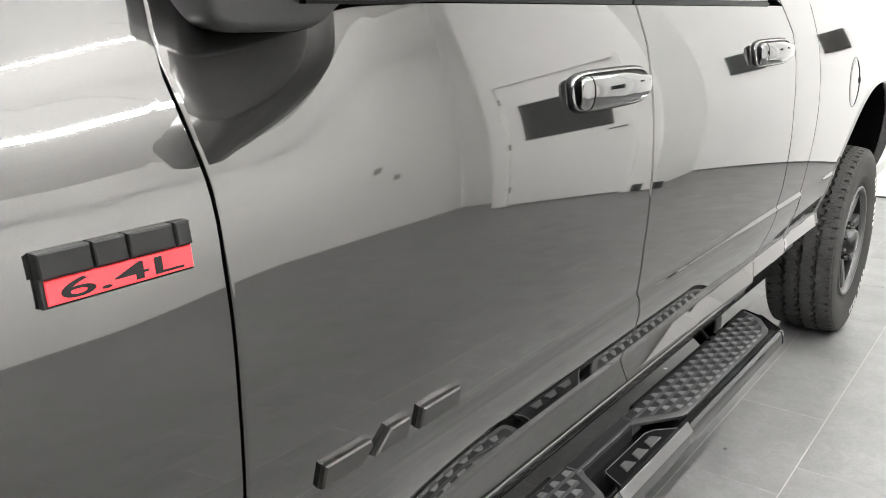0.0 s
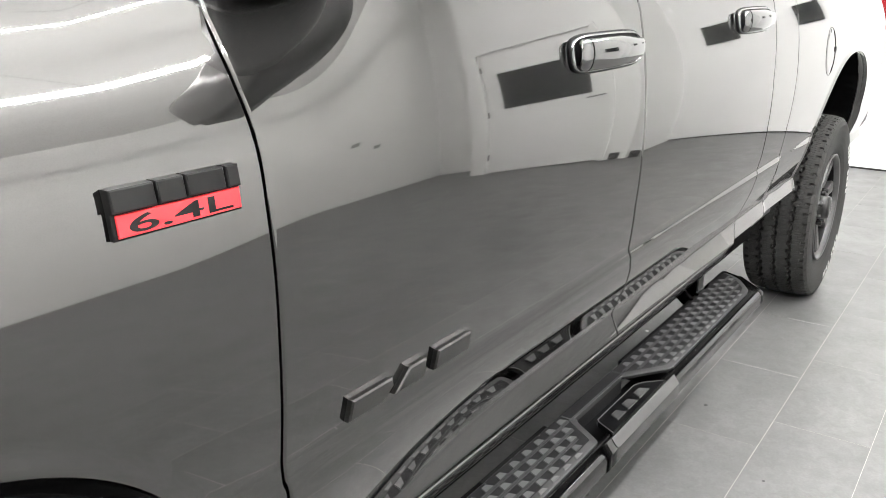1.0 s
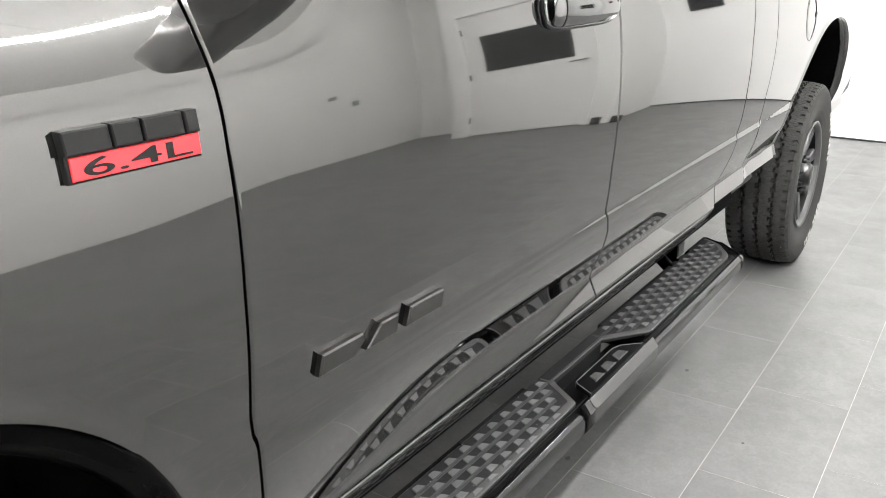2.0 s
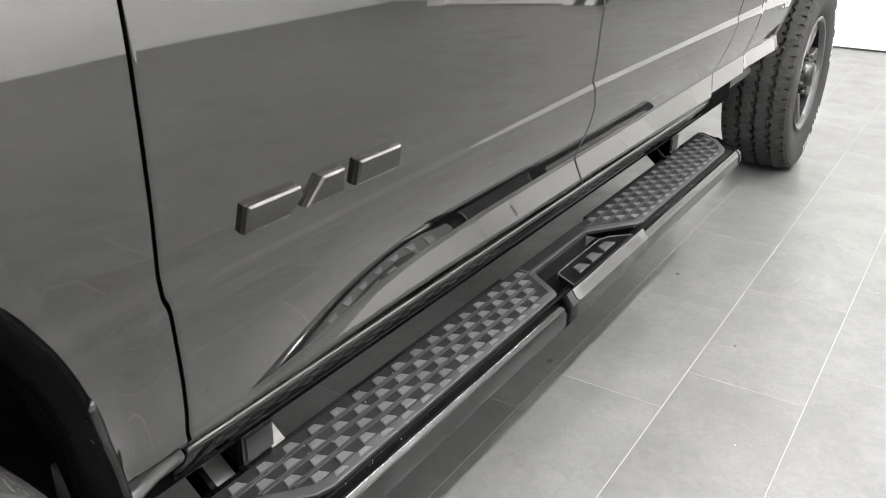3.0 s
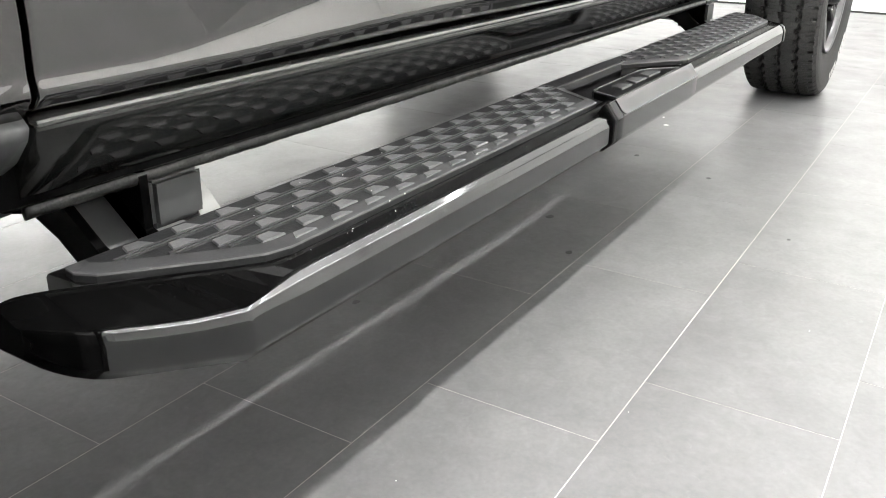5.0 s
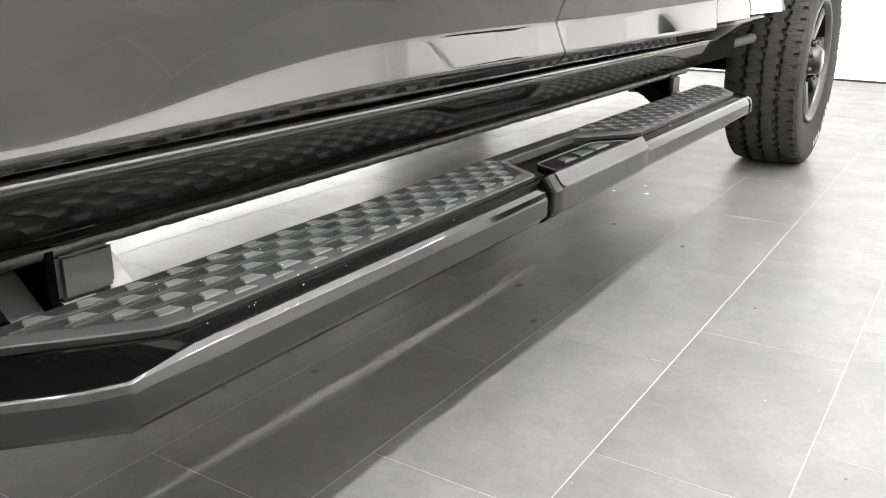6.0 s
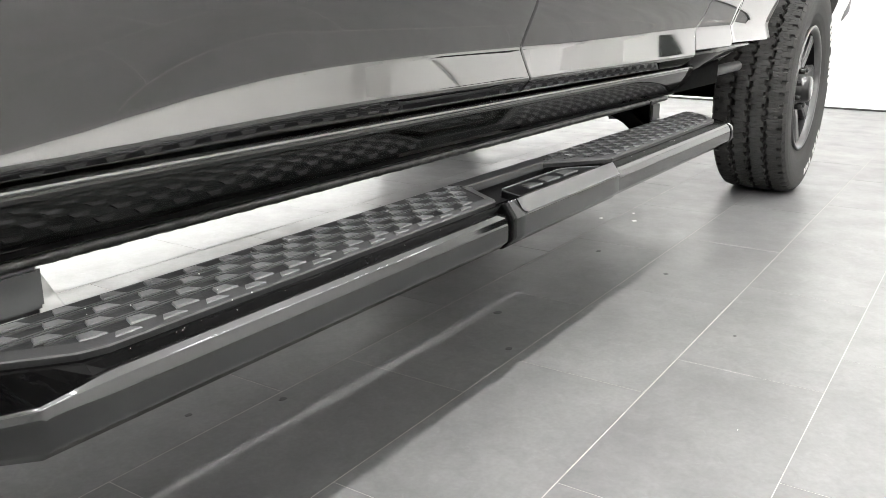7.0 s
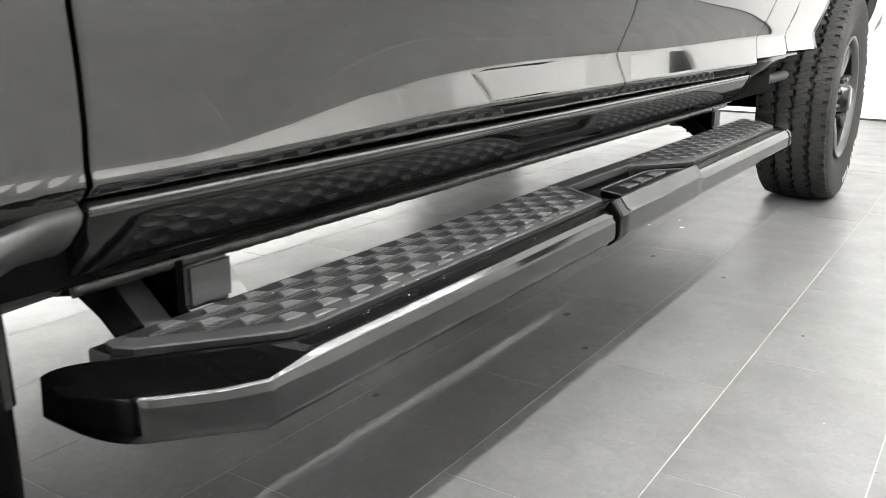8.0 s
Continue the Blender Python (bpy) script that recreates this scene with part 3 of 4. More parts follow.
def block(outline, depth, x0, z0, bevel, label, parent, material, name="emblem_block"):
    return part(name, prism(bmesh.new(), outline, depth, on_flank(x0, z0), bevel), material, parent, label)

# raised emblem on the front door: three slanted blocks with slots, no lettering
for out in ([(0.000, 0.000), (0.072, 0.000), (0.094, 0.020), (0.088, 0.034), (0.002, 0.034)],
            [(0.101, 0.000), (0.173, 0.000), (0.170, 0.034), (0.128, 0.034)],
            [(0.198, 0.000), (0.294, 0.000), (0.291, 0.034), (0.200, 0.034)]):
    block(out, 0.0105, -0.008, 0.866, 0.0026, "brushed dark grey raised emblem block", door_front, BADGE_GREY)

# emblem on the fender: black blocks over a red bar with the engine size
BX, BZ = -0.331, 1.2035
block([(-0.004, -0.0025), (0.147, -0.0025), (0.147, 0.024), (-0.004, 0.024)], 0.007, BX, BZ, 0.001, "black emblem backing", fender, BADGE_BLACK, "badge_backing")
block([(0.000, 0.000), (0.1455, 0.000), (0.1455, 0.0215), (0.000, 0.0215)], 0.0092, BX, BZ, 0.0008, "bright red enamel bar", fender, RED, "badge_bar")
for a, b in ((-0.004, 0.044), (0.047, 0.078), (0.081, 0.127), (0.130, 0.146)):
    block([(a, 0.0), (b, 0.0), (b, 0.0215), (a, 0.0215)], 0.013, BX, BZ + 0.0235, 0.0014, "satin black raised emblem block", fender, BADGE_BLACK)
font = bpy.data.curves.new("engine_size", "FONT")
font.body, font.size, font.extrude, font.offset = "6.4L", 0.0225, 0.0006, 0.0002
text_ob = new("engine_size", font)
me = bpy.data.meshes.new_from_object(text_ob.evaluated_get(bpy.context.evaluated_depsgraph_get()))
bpy.data.objects.remove(text_ob)
xs = [v.co.x for v in me.vertices]
wide, left = max(xs) - min(xs), min(xs)
bm = bmesh.new()
bm.from_mesh(me)
bpy.data.meshes.remove(me)
place = on_flank(BX + 0.012, BZ + 0.0028)
for v in bm.verts:
    v.co = place((v.co.x - left) / wide * 0.122, v.co.y, 0.0094 + v.co.z)
part("engine_size_text", bm, BADGE_BLACK, fender, "dark raised figures reading 6.4L")


def rounded(hw, hh, n=6, p=3.2):
    """Half-widths of a rounded rectangle as (a, b) points."""
    k = 4 * n
    return [(hw * math.copysign(abs(math.cos(t)) ** (2 / p), math.cos(t)), hh * math.copysign(abs(math.sin(t)) ** (2 / p), math.sin(t))) for t in (2 * math.pi * i / k for i in range(k))]


def door_handle(door, x0, x1, zc):
    length, cx = x1 - x0, (x0 + x1) / 2
    hw = length / 2

    def ring(steps, p=4.5):
        return rings(bmesh.new(), [[(cx + a, flank(cx + a, zc + b) - d, zc + b) for a, b in rounded(hw - w, 0.036 - w, 10, p)] for d, w in steps], True, True)

    part("handle_gasket", ring(((-0.004, 0.0), (0.0030, 0.0), (0.0036, 0.001), (0.0036, 0.006))), BLACK_PLASTIC, door, "thin black gasket round the handle", True)
    part("handle_bezel", ring(((0.000, 0.0025), (0.006, 0.0025), (0.009, 0.0045), (0.009, 0.007), (0.003, 0.009), (-0.010, 0.013), (-0.014, 0.02))), CHROME, door, "chrome bezel cup behind the handle", True)
    # pull: broad paddle that narrows to a tail
    bm, loops, n = bmesh.new(), [], 30
    for i in range(n + 1):
        u = i / n
        x = x0 + 0.012 + (length - 0.030) * u
        end = min(1.0, u * 24, (1 - u) * 20)
        out = 0.013 + 0.017 * math.sin(math.pi * (0.10 + 0.84 * u)) ** 0.7
        hh = (0.0280 - 0.0090 * smooth01((u - 0.50) / 0.42)) * (0.80 + 0.20 * end)
        th = 0.0075 * (0.5 + 0.5 * end)
        loops.append([(x, flank(x, zc) - out + a + 0.007 * (b / 0.028) ** 2, zc + b) for a, b in rounded(th, hh, 8, 4.2)])
    part("handle_grip", rings(bm, loops), CHROME, door, "polished chrome pull handle", True)
    for k, (u0, u1) in enumerate(((0.085, 0.098),)):
        bm = bmesh.new()
        loops = []
        for u in (u0, u1):
            x = x0 + 0.012 + (length - 0.030) * u
            out = 0.013 + 0.017 * math.sin(math.pi * (0.10 + 0.84 * u)) ** 0.7
            loops.append([(x, flank(x, zc) - out + a + 0.007 * (b / 0.028) ** 2, zc + b) for a, b in rounded(0.0080, 0.0285, 8, 4.2)])
        part("handle_joint", rings(bm, loops), BLACK_PLASTIC, door, "black joint line in the handle", True)
    bm = bmesh.new()
    tube(bm, [(x1 - 0.026, flank(x1, zc) - 0.006, zc), (x1 - 0.026, flank(x1, zc) - 0.019, zc)], 0.0065, 16)
    part("lock_button", bm, BLACK_PLASTIC, door, "small black lock button", True)

door_handle(door_front, 0.598, 0.915, 1.305)
door_handle(door_rear, 1.600, 1.935, 1.330)

# fuel filler flap
bm = bmesh.new()
fc = (2.835, 1.180)
loops = []
for r, d in ((0.0885, -0.006), (0.0885, -0.0004), (0.0875, 0.0002), (0.06, 0.0003), (0.03, 0.0003), (0.004, 0.0003)):
    loops.append([(fc[0] + r * math.cos(t), flank(fc[0], fc[1] + r * math.sin(t)) - d, fc[1] + r * math.sin(t)) for t in (2 * math.pi * i / 48 for i in range(48))])
fuel = part("fuel_flap", rings(bm, loops), PAINT, bed, "round fuel filler flap", True)
bm = bmesh.new()
rings(bm, [[(fc[0] + r * math.cos(t), flank(fc[0], fc[1] + r * math.sin(t)) - d, fc[1] + r * math.sin(t)) for t in (2 * math.pi * i / 48 for i in range(48))] for r, d in ((0.0912, 0.0004), (0.0890, 0.0006), (0.0886, -0.004))], True, False)
part("fuel_flap_gap", bm, BLACK_PLASTIC, bed, "dark gap round the fuel flap")
bm = bmesh.new()
tube(bm, [(fc[0] + 0.080, flank(fc[0], fc[1]) + 0.004, fc[1] + 0.003), (fc[0] + 0.080, flank(fc[0], fc[1]) - 0.003, fc[1] + 0.003)], 0.011, 16)
part("fuel_flap_notch", bm, BLACK_PLASTIC, bed)

# door mirror: foot on the door, housing further out
bm = bmesh.new()
loops = []
for x, hw, hh, p in ((-0.10, 0.10, 0.065, 4), (-0.085, 0.118, 0.076, 4.4), (-0.05, 0.125, 0.080, 5), (0.03, 0.13, 0.082, 5), (0.075, 0.128, 0.080, 6)):
    loops.append([(0.5 * x + 0.125, -0.25 + a, 1.560 + b) for a, b in rounded(hw, hh, 8, p)])
mirror = part("door_mirror", rings(bm, loops), MIRROR_CAP, truck, "grey door mirror housing", True)
bm = bmesh.new()
def mirror_loops(rows, p=3.5):
    return [[(x + a, y, z + b) for a, b in rounded(hw, hh, 8, p)] for x, y, z, hw, hh in rows]
part("mirror_foot", rings(bm, mirror_loops(((0.034, 0.16, 1.492, 0.126, 0.075), (0.034, 0.062, 1.492, 0.126, 0.077), (0.033, 0.048, 1.492, 0.124, 0.076), (0.031, 0.042, 1.492, 0.120, 0.0725), (0.029, 0.040, 1.492, 0.112, 0.065)), 7)), MIRROR_FOOT, mirror, "black mirror foot on the door", True)
part("mirror_arm", rings(bmesh.new(), mirror_loops(((0.015, 0.0450, 1.515, 0.070, 0.030), (0.022, -0.03, 1.518, 0.060, 0.026), (0.050, -0.09, 1.520, 0.052, 0.030), (0.08, -0.15, 1.550, 0.05, 0.050)))), MIRROR_SHELL, mirror, "dark mirror arm", True)

# rear bumper and tail lamp
bm = bmesh.new()
loops = []
for x, y, s in ((4.05, 0.10, 0.45), (4.10, 0.05, 0.75), (4.18, 0.035, 0.95), (4.34, 0.03, 1.0), (4.46, 0.045, 1.0), (4.52, 0.12, 0.95), (4.54, 0.4, 0.9), (4.54, 1.6, 0.9), (4.52, 1.88, 0.95), (4.40, 1.99, 1.0), (4.0, 1.99, 0.8)):
    nx = 0.05 if y > 0.3 else 0.0
    loops.append([(x - (0.06 if 4.5 < x else 0) * k, y + (0.06 * k if y < 1.0 else -0.06 * k), 0.775 + s * dz) for dz, k in ((0.15, 1.0), (0.15, 0.3), (0.13, 0.0), (0.05, -0.12), (-0.05, 0.0), (-0.12, 0.7), (-0.155, 1.6))])
part("rear_bumper", rings(bm, loops), STEEL_BLACK, truck, "dark rear bumper", True)
bm = bmesh.new()
box(bm, 4.178, -0.016, 1.02, 4.395, 0.14, 1.46, 0.012)
part("tail_lamp", bm, LAMP_RED, truck, "red tail lamp")

# ---- wheels ----
R, HALF = 0.429, 0.138
def tread_radius(th, v):
    """Tread relief: four ribs with jagged grooves between and notched shoulders."""
    r = R - 0.010 * abs(v) ** 3.2
    deep = 0.0
    n = 60
    for k, c in enumerate((-0.52, -0.02, 0.48)):
        ph = (th * n / (2 * math.pi) + 0.37 * k) % 1
        half = 0.046 + (0.024 if ph < 0.30 else 0.0)
        if abs(v - c - (0.030 if ph < 0.5 else -0.030)) < half:
            deep = 0.022
    for k, c in enumerate((-0.76, -0.27, 0.23, 0.74)):
        d, ph = v - c, (th * 2 * n / (2 * math.pi) + 0.43 * k + 0.5 * (v - c)) % 1
        if -0.17 < d < 0.02 and ph < 0.12 or -0.02 < d < 0.17 and 0.5 < ph < 0.62:
            deep = max(deep, 0.0015)
    ph = (th * n / (2 * math.pi) + (0.4 if v > 0 else 0)) % 1
    if abs(v) > 0.86 and ph < 0.26:
        deep = max(deep, 0.009)
    return r - deep

bm = bmesh.new()
NT, NV = 1080, 72
side = [(0.128, 0.418), (0.1385, 0.405), (0.143, 0.385), (0.1435, 0.360), (0.141, 0.330), (0.136, 0.300), (0.128, 0.275), (0.120, 0.258), (0.116, 0.247), (0.11, 0.24)]
grid = []
for i in range(NT):
    th = 2 * math.pi * i / NT
    ph = (th * 64 / (2 * math.pi)) % 1
    row = [(-y, r - (0.004 if (k < 1 and ph < 0.20) else 0.0)) for k, (y, r) in reversed(list(enumerate(side)))]
    row += [(HALF * 0.915 * v, tread_radius(th, v)) for v in np.linspace(-1, 1, NV)]
    row += [(y, r - (0.004 if (k < 2 and (ph + 0.4) % 1 < 0.20) else 0.0)) for k, (y, r) in enumerate(side)]
    grid.append([bm.verts.new((r * math.cos(th), y, r * math.sin(th))) for y, r in row])
for i in range(NT):
    a, b = grid[i], grid[(i + 1) % NT]
    for j in range(len(a) - 1):
        bm.faces.new((a[j], b[j], b[j + 1], a[j + 1]))
first = new("wheel")
first.parent = truck
first.matrix_parent_inverse = truck.matrix_basis.inverted()
tyre = part("tyre", bm, RUBBER, first, "black all-terrain tyre")
tyre.matrix_parent_inverse = Matrix()
for a0 in (20, 300):
    for k in range(9):
        if k == 4:
            continue
        t0, t1 = radians(a0 + 5.2 * k), radians(a0 + 5.2 * k + 3.6)
        rows = [[(rr * math.cos(t0 + (t1 - t0) * q / 3), yy - 0.0012, rr * math.sin(t0 + (t1 - t0) * q / 3)) for q in range(4)] for rr, yy in ((0.348, -0.1428), (0.374, -0.1436))]
        ink = part("lettering_bar", rings(bmesh.new(), rows, False, False), WHITE_INK, tyre, "worn white raised bar on the sidewall")
        ink.matrix_parent_inverse = Matrix()
bm = bmesh.new()
revolve(bm, [(-0.118, 0.247), (-0.128, 0.252), (-0.131, 0.246), (-0.126, 0.236), (-0.105, 0.229)], 72)
rim = part("rim", bm, RIM, first, "satin dark grey alloy rim", True)
rim.matrix_parent_inverse = Matrix()
bm = bmesh.new()
revolve(bm, [(-0.105, 0.2295), (-0.04, 0.215), (0.06, 0.212), (0.11, 0.235), (0.12, 0.25)], 72)
barrel = part("rim_barrel", bm, BLACK_PLASTIC, rim, "dark inside of the rim", True)
barrel.matrix_parent_inverse = Matrix()
bm = bmesh.new()
for k in range(8):
    m = Matrix.Rotation(2 * math.pi * k / 8 + 0.2, 4, "Y")
    loops = []
    for r, hw, y, d in ((0.06, 0.030, -0.085, 0.04), (0.10, 0.024, -0.092, 0.035), (0.16, 0.022, -0.100, 0.03), (0.205, 0.027, -0.104, 0.03), (0.236, 0.036, -0.106, 0.03)):
        loops.append([m @ Vector((r, y + dy, s)) for s, dy in ((-hw, d), (-hw, 0.006), (-hw * 0.7, 0), (hw * 0.7, 0), (hw, 0.006), (hw, d))])
    rings(bm, loops)
sp = part("spokes", bm, RIM, rim, "", False)
sp.matrix_parent_inverse = Matrix()
bm = bmesh.new()
revolve(bm, [(-0.03, 0.10), (-0.085, 0.098), (-0.093, 0.088), (-0.095, 0.060), (-0.120, 0.057), (-0.138, 0.050), (-0.143, 0.042), (-0.143, 0.0005)], 40)
for k in range(8):
    t = 2 * math.pi * k / 8
    tube(bm, [(0.078 * math.cos(t), -0.088, 0.078 * math.sin(t)), (0.078 * math.cos(t), -0.118, 0.078 * math.sin(t))], 0.011, 8)
hub = part("hub", bm, BLACK_GLOSS, rim, "dark hub cap with wheel nuts", True)
hub.matrix_parent_inverse = Matrix()
bm = bmesh.new()
revolve(bm, [(0.03, 0.06), (0.03, 0.17), (0.05, 0.175), (0.05, 0.06)], 40)
disc = part("brake_disc", bm, DARK_UNDER, first, "", True)
disc.matrix_parent_inverse = Matrix()
WHEEL_Y = 0.144
copies = [(-0.62, WHEEL_Y, 0.0, 0.5), (3.453, 2.0 - WHEEL_Y, 180.0, 0.3), (-0.62, 2.0 - WHEEL_Y, 180.0, 0.9)]
for x, y, turn, spin in copies:
    copy_thing(first, pose(x, y, R - 0.004, 0, 0, turn) @ Matrix.Rotation(spin, 4, "Y"))
first.matrix_basis = pose(3.453, WHEEL_Y, R - 0.004) @ Matrix.Rotation(0.35, 4, "Y")

# ---- running board ----
def outer(x):
    """The board's outer edge in plan: straight, drawn in at both ends."""
    if x < 0.012:
        return -0.048 + (0.012 - x) * 0.86
    if x > 2.065:
        return -0.048 + (x - 2.065) * 0.92
    return -0.048

INNER = 0.119
ZP = 0.458          # top of the tread pads
BX0, BX1 = -0.101, 2.165
def front(x):
    return smooth01((0.03 - x) / 0.06)

def pad_edge(x):
    return -0.0245 + max(0.0, 0.073 - x) * 0.74 + max(0.0, x - 2.0) * 0.75

def filleted(corners, n=4):
    """A section from corners (y, z, radius), each rounded by an arc with a guard point on either side."""
    res = []
    for i, (y, z, r) in enumerate(corners):
        p = Vector((y, z))
        if r == 0 or i in (0, len(corners) - 1):
            res.append((y, z))
            continue
        a = (Vector(corners[i - 1][:2]) - p).normalized()
        b = (Vector(corners[i + 1][:2]) - p).normalized()
        res.append(tuple(p + a * r * 1.25))
        for k in range(n + 1):
            t = k / n
            q = p + a * r * (1 - t) ** 2 + b * r * t ** 2
            res.append(tuple(q))
        res.append(tuple(p + b * r * 1.25))
    return res

def bar(x, grow=0.0):
    """Section of the outer bar: a crease along the top, a narrow chamfer, an upright side and a chamfer below, as (y, z)."""
    o, f, c = outer(x), front(x), smooth01((x - 0.015) / 0.08)
    e, k = o + 0.0065 * c, 0.4384 + 0.0035 * c
    pts = filleted([(e + 0.0068, k - 0.0010, 0), (e + 0.0045, k + 0.0002, 0.0006), (e + 0.0002, k, 0.0010), (o - 0.0032 + 0.0020 * c, 0.4358 + 0.0010 * c, 0.0015), (o - 0.0061, 0.4262 - 0.0012 * c, 0.0035), (o - 0.0062, 0.3985, 0.0040), (o + 0.0070, 0.3845, 0.0050), (o + 0.07, 0.3850, 0)])
    pts = [(y, 0.386 + (z - 0.386) * (1 - 0.13 * f)) for y, z in pts]
    if x < -0.065:
        k = math.sqrt(max(1 - ((-0.065 - x) / 0.0395) ** 2, 0.0))
        pts = [(INNER + (y - INNER) * (0.10 + 0.90 * k), 0.424 + (z - 0.424) * k ** 0.6) for y, z in pts]
    return [(min(y, INNER), z) for y, z in pts]

def bevel(x):
    """The black bevel between the tread pad and the bar's crease, as (y, z)."""
    p = pad_edge(x)
    y1, z1 = bar(x)[0]
    pts = [(p + 0.010, 0.425), (p + 0.006, 0.4490), (p - 0.001, 0.4490), (p - 0.004, 0.4475), (y1 + 0.0006, z1 - 0.0006), (y1 + 0.004, z1 - 0.012)]
    if x < -0.065:
        k = math.sqrt(max(1 - ((-0.065 - x) / 0.0395) ** 2, 0.0))
        pts = [(INNER + (y - INNER) * (0.10 + 0.90 * k), 0.424 + (z - 0.424) * k ** 0.6) for y, z in pts[:4]] + pts[4:]
    return [(min(y, INNER), z) for y, z in pts]

XS = [-0.075, -0.07, -0.065, -0.04, -0.02, -0.005, *np.linspace(0.004, 0.020, 9), 0.035, 0.05, 0.07, 0.085, *np.linspace(0.10, 2.02, 34), 2.04, 2.055, 2.062, 2.065, 2.068, 2.075, 2.10, 2.13, BX1 - 0.0005]
board = part("running_board", rings(bmesh.new(), [[(x, y, z) for y, z in bar(x)] for x in XS]), BAR_BLACK, truck, "gloss black oval side step bar", True)
part("bar_bevel", rings(bmesh.new(), [[(x, y, z) for y, z in bevel(x)] for x in XS]), CAP_BLACK, board, "deep black bevel along the tread pad")
CAPX = [BX0, -0.1008, -0.1004, -0.1000, -0.099, -0.095, -0.09, -0.084, -0.0755]
part("bar_nose", rings(bmesh.new(), [[(x, y, z) for y, z in bevel(x)[1:4] + [(yy - 0.001, zz) for yy, zz in bar(x)]] for x in CAPX]), CAP_BLACK, board, "deep black rounded nose cap of the step bar", True)
part("bar_end_cap", rings(bmesh.new(), [[(x, y - 0.0012, z + 0.0004) for y, z in bar(x)] for x in (2.043, 2.055, 2.062, 2.065, 2.068, 2.075, 2.10, 2.13, BX1)]), BAR_BLACK, board, "gloss black end cap of the step bar", True)
for ob in (board, bpy.data.objects["bar_nose"], bpy.data.objects["bar_end_cap"]):
    for poly in ob.data.polygons:
        if abs(poly.normal.x) > 0.97:
            poly.use_smooth = False

def deck(x0, x1, zt):
    bm = bmesh.new()
    loops = []
    for x in [x0 + (x1 - x0) * k / 24 for k in range(25)]:
        yo = min(pad_edge(x) + 0.004, INNER - 0.004)
        loops.append([(x, yo, zt - 0.05), (x, yo, zt - 0.004), (x, yo + 0.003, zt), (x, INNER - 0.003, zt), (x, INNER, zt - 0.004), (x, INNER, zt - 0.05)])
    return rings(bm, loops)
part("step_deck", deck(-0.05, 0.81, 0.449), BLACK_GLOSS, board, "gloss black step deck", False)
part("step_deck", deck(1.245, BX1, 0.449), BLACK_GLOSS, board, "gloss black step deck", False)
bm = bmesh.new()
box(bm, 0.852, 0.0705, 0.40, 1.158, 0.1005, ZP + 0.0002, 0.001)
part("step_rail", bm, TREAD, board)
bm = bmesh.new()
box(bm, 0.79, -0.03, 0.394, 1.26, 0.078, 0.402)
part("step_pocket", bm, BLACK_PLASTIC, board, "deep black toe pocket")

PAD1 = [(-0.034, 0.100), (-0.036, 0.086), (-0.030, 0.074), (0.052, 0.010), (0.075, -0.006), (0.098, -0.0125), (0.795, -0.0125), (0.802, -0.008), (0.848, 0.058), (0.860, 0.068), (0.860, 0.100)]
PAD2 = [(1.150, 0.100), (1.150, 0.070), (1.165, 0.060), (1.262, -0.008), (1.275, -0.0125), (1.97, -0.0125), (1.998, -0.006), (2.075, 0.040), (2.108, 0.080), (2.112, 0.100)]

def shrunk(outline, m):
    n, res = len(outline), []
    for i in range(n):
        p0, p1, p2 = (Vector(outline[k % n]) for k in (i - 1, i, i + 1))
        e1, e2 = (p1 - p0).normalized(), (p2 - p1).normalized()
        n1, n2 = Vector((-e1.y, e1.x)), Vector((-e2.y, e2.x))
        q = (n1 + n2)
        q = q / max(q.dot(n1), 0.3)
        res.append(tuple(p1 + q * m))
    return res

def inside(p, poly, margin):
    x, y = p
    for (x0, y0), (x1, y1) in zip(poly, poly[1:] + poly[:1]):
        ex, ey = x1 - x0, y1 - y0
        if ((x - x0) * -ey + (y - y0) * ex) / math.hypot(ex, ey) < margin:
            return False
    return True

def turned(outline):
    """The outline run anticlockwise."""
    area = sum(x0 * y1 - x1 * y0 for (x0, y0), (x1, y1) in zip(outline, outline[1:] + outline[:1]))
    return outline if area > 0 else outline[::-1]

# one stud: a raised trapezoid, steep in front, ramped behind
stud = bmesh.new()
sh = 0.0026
low = [stud.verts.new((x, y, 0)) for x, y in ((-0.0142, -0.0082), (0.0160, -0.0082), (0.0100, 0.0072), (-0.0080, 0.0072))]
top = [stud.verts.new(p) for p in ((-0.0137, -0.0076, sh), (0.0142, -0.0076, sh * 0.75), (0.0086, 0.0064, sh * 0.75), (-0.0075, 0.0064, sh))]
stud.faces.new(top)
for i in range(4):
    stud.faces.new((low[i], low[(i + 1) % 4], top[(i + 1) % 4], top[i]))
stud_me = bpy.data.meshes.new("tread_stud")
bmesh.ops.recalc_face_normals(stud, faces=stud.faces)
stud.to_mesh(stud_me)
stud.free()
stud_me.materials.append(TREAD_LIT)
PITCH, ROWP = 0.0545, 0.0262
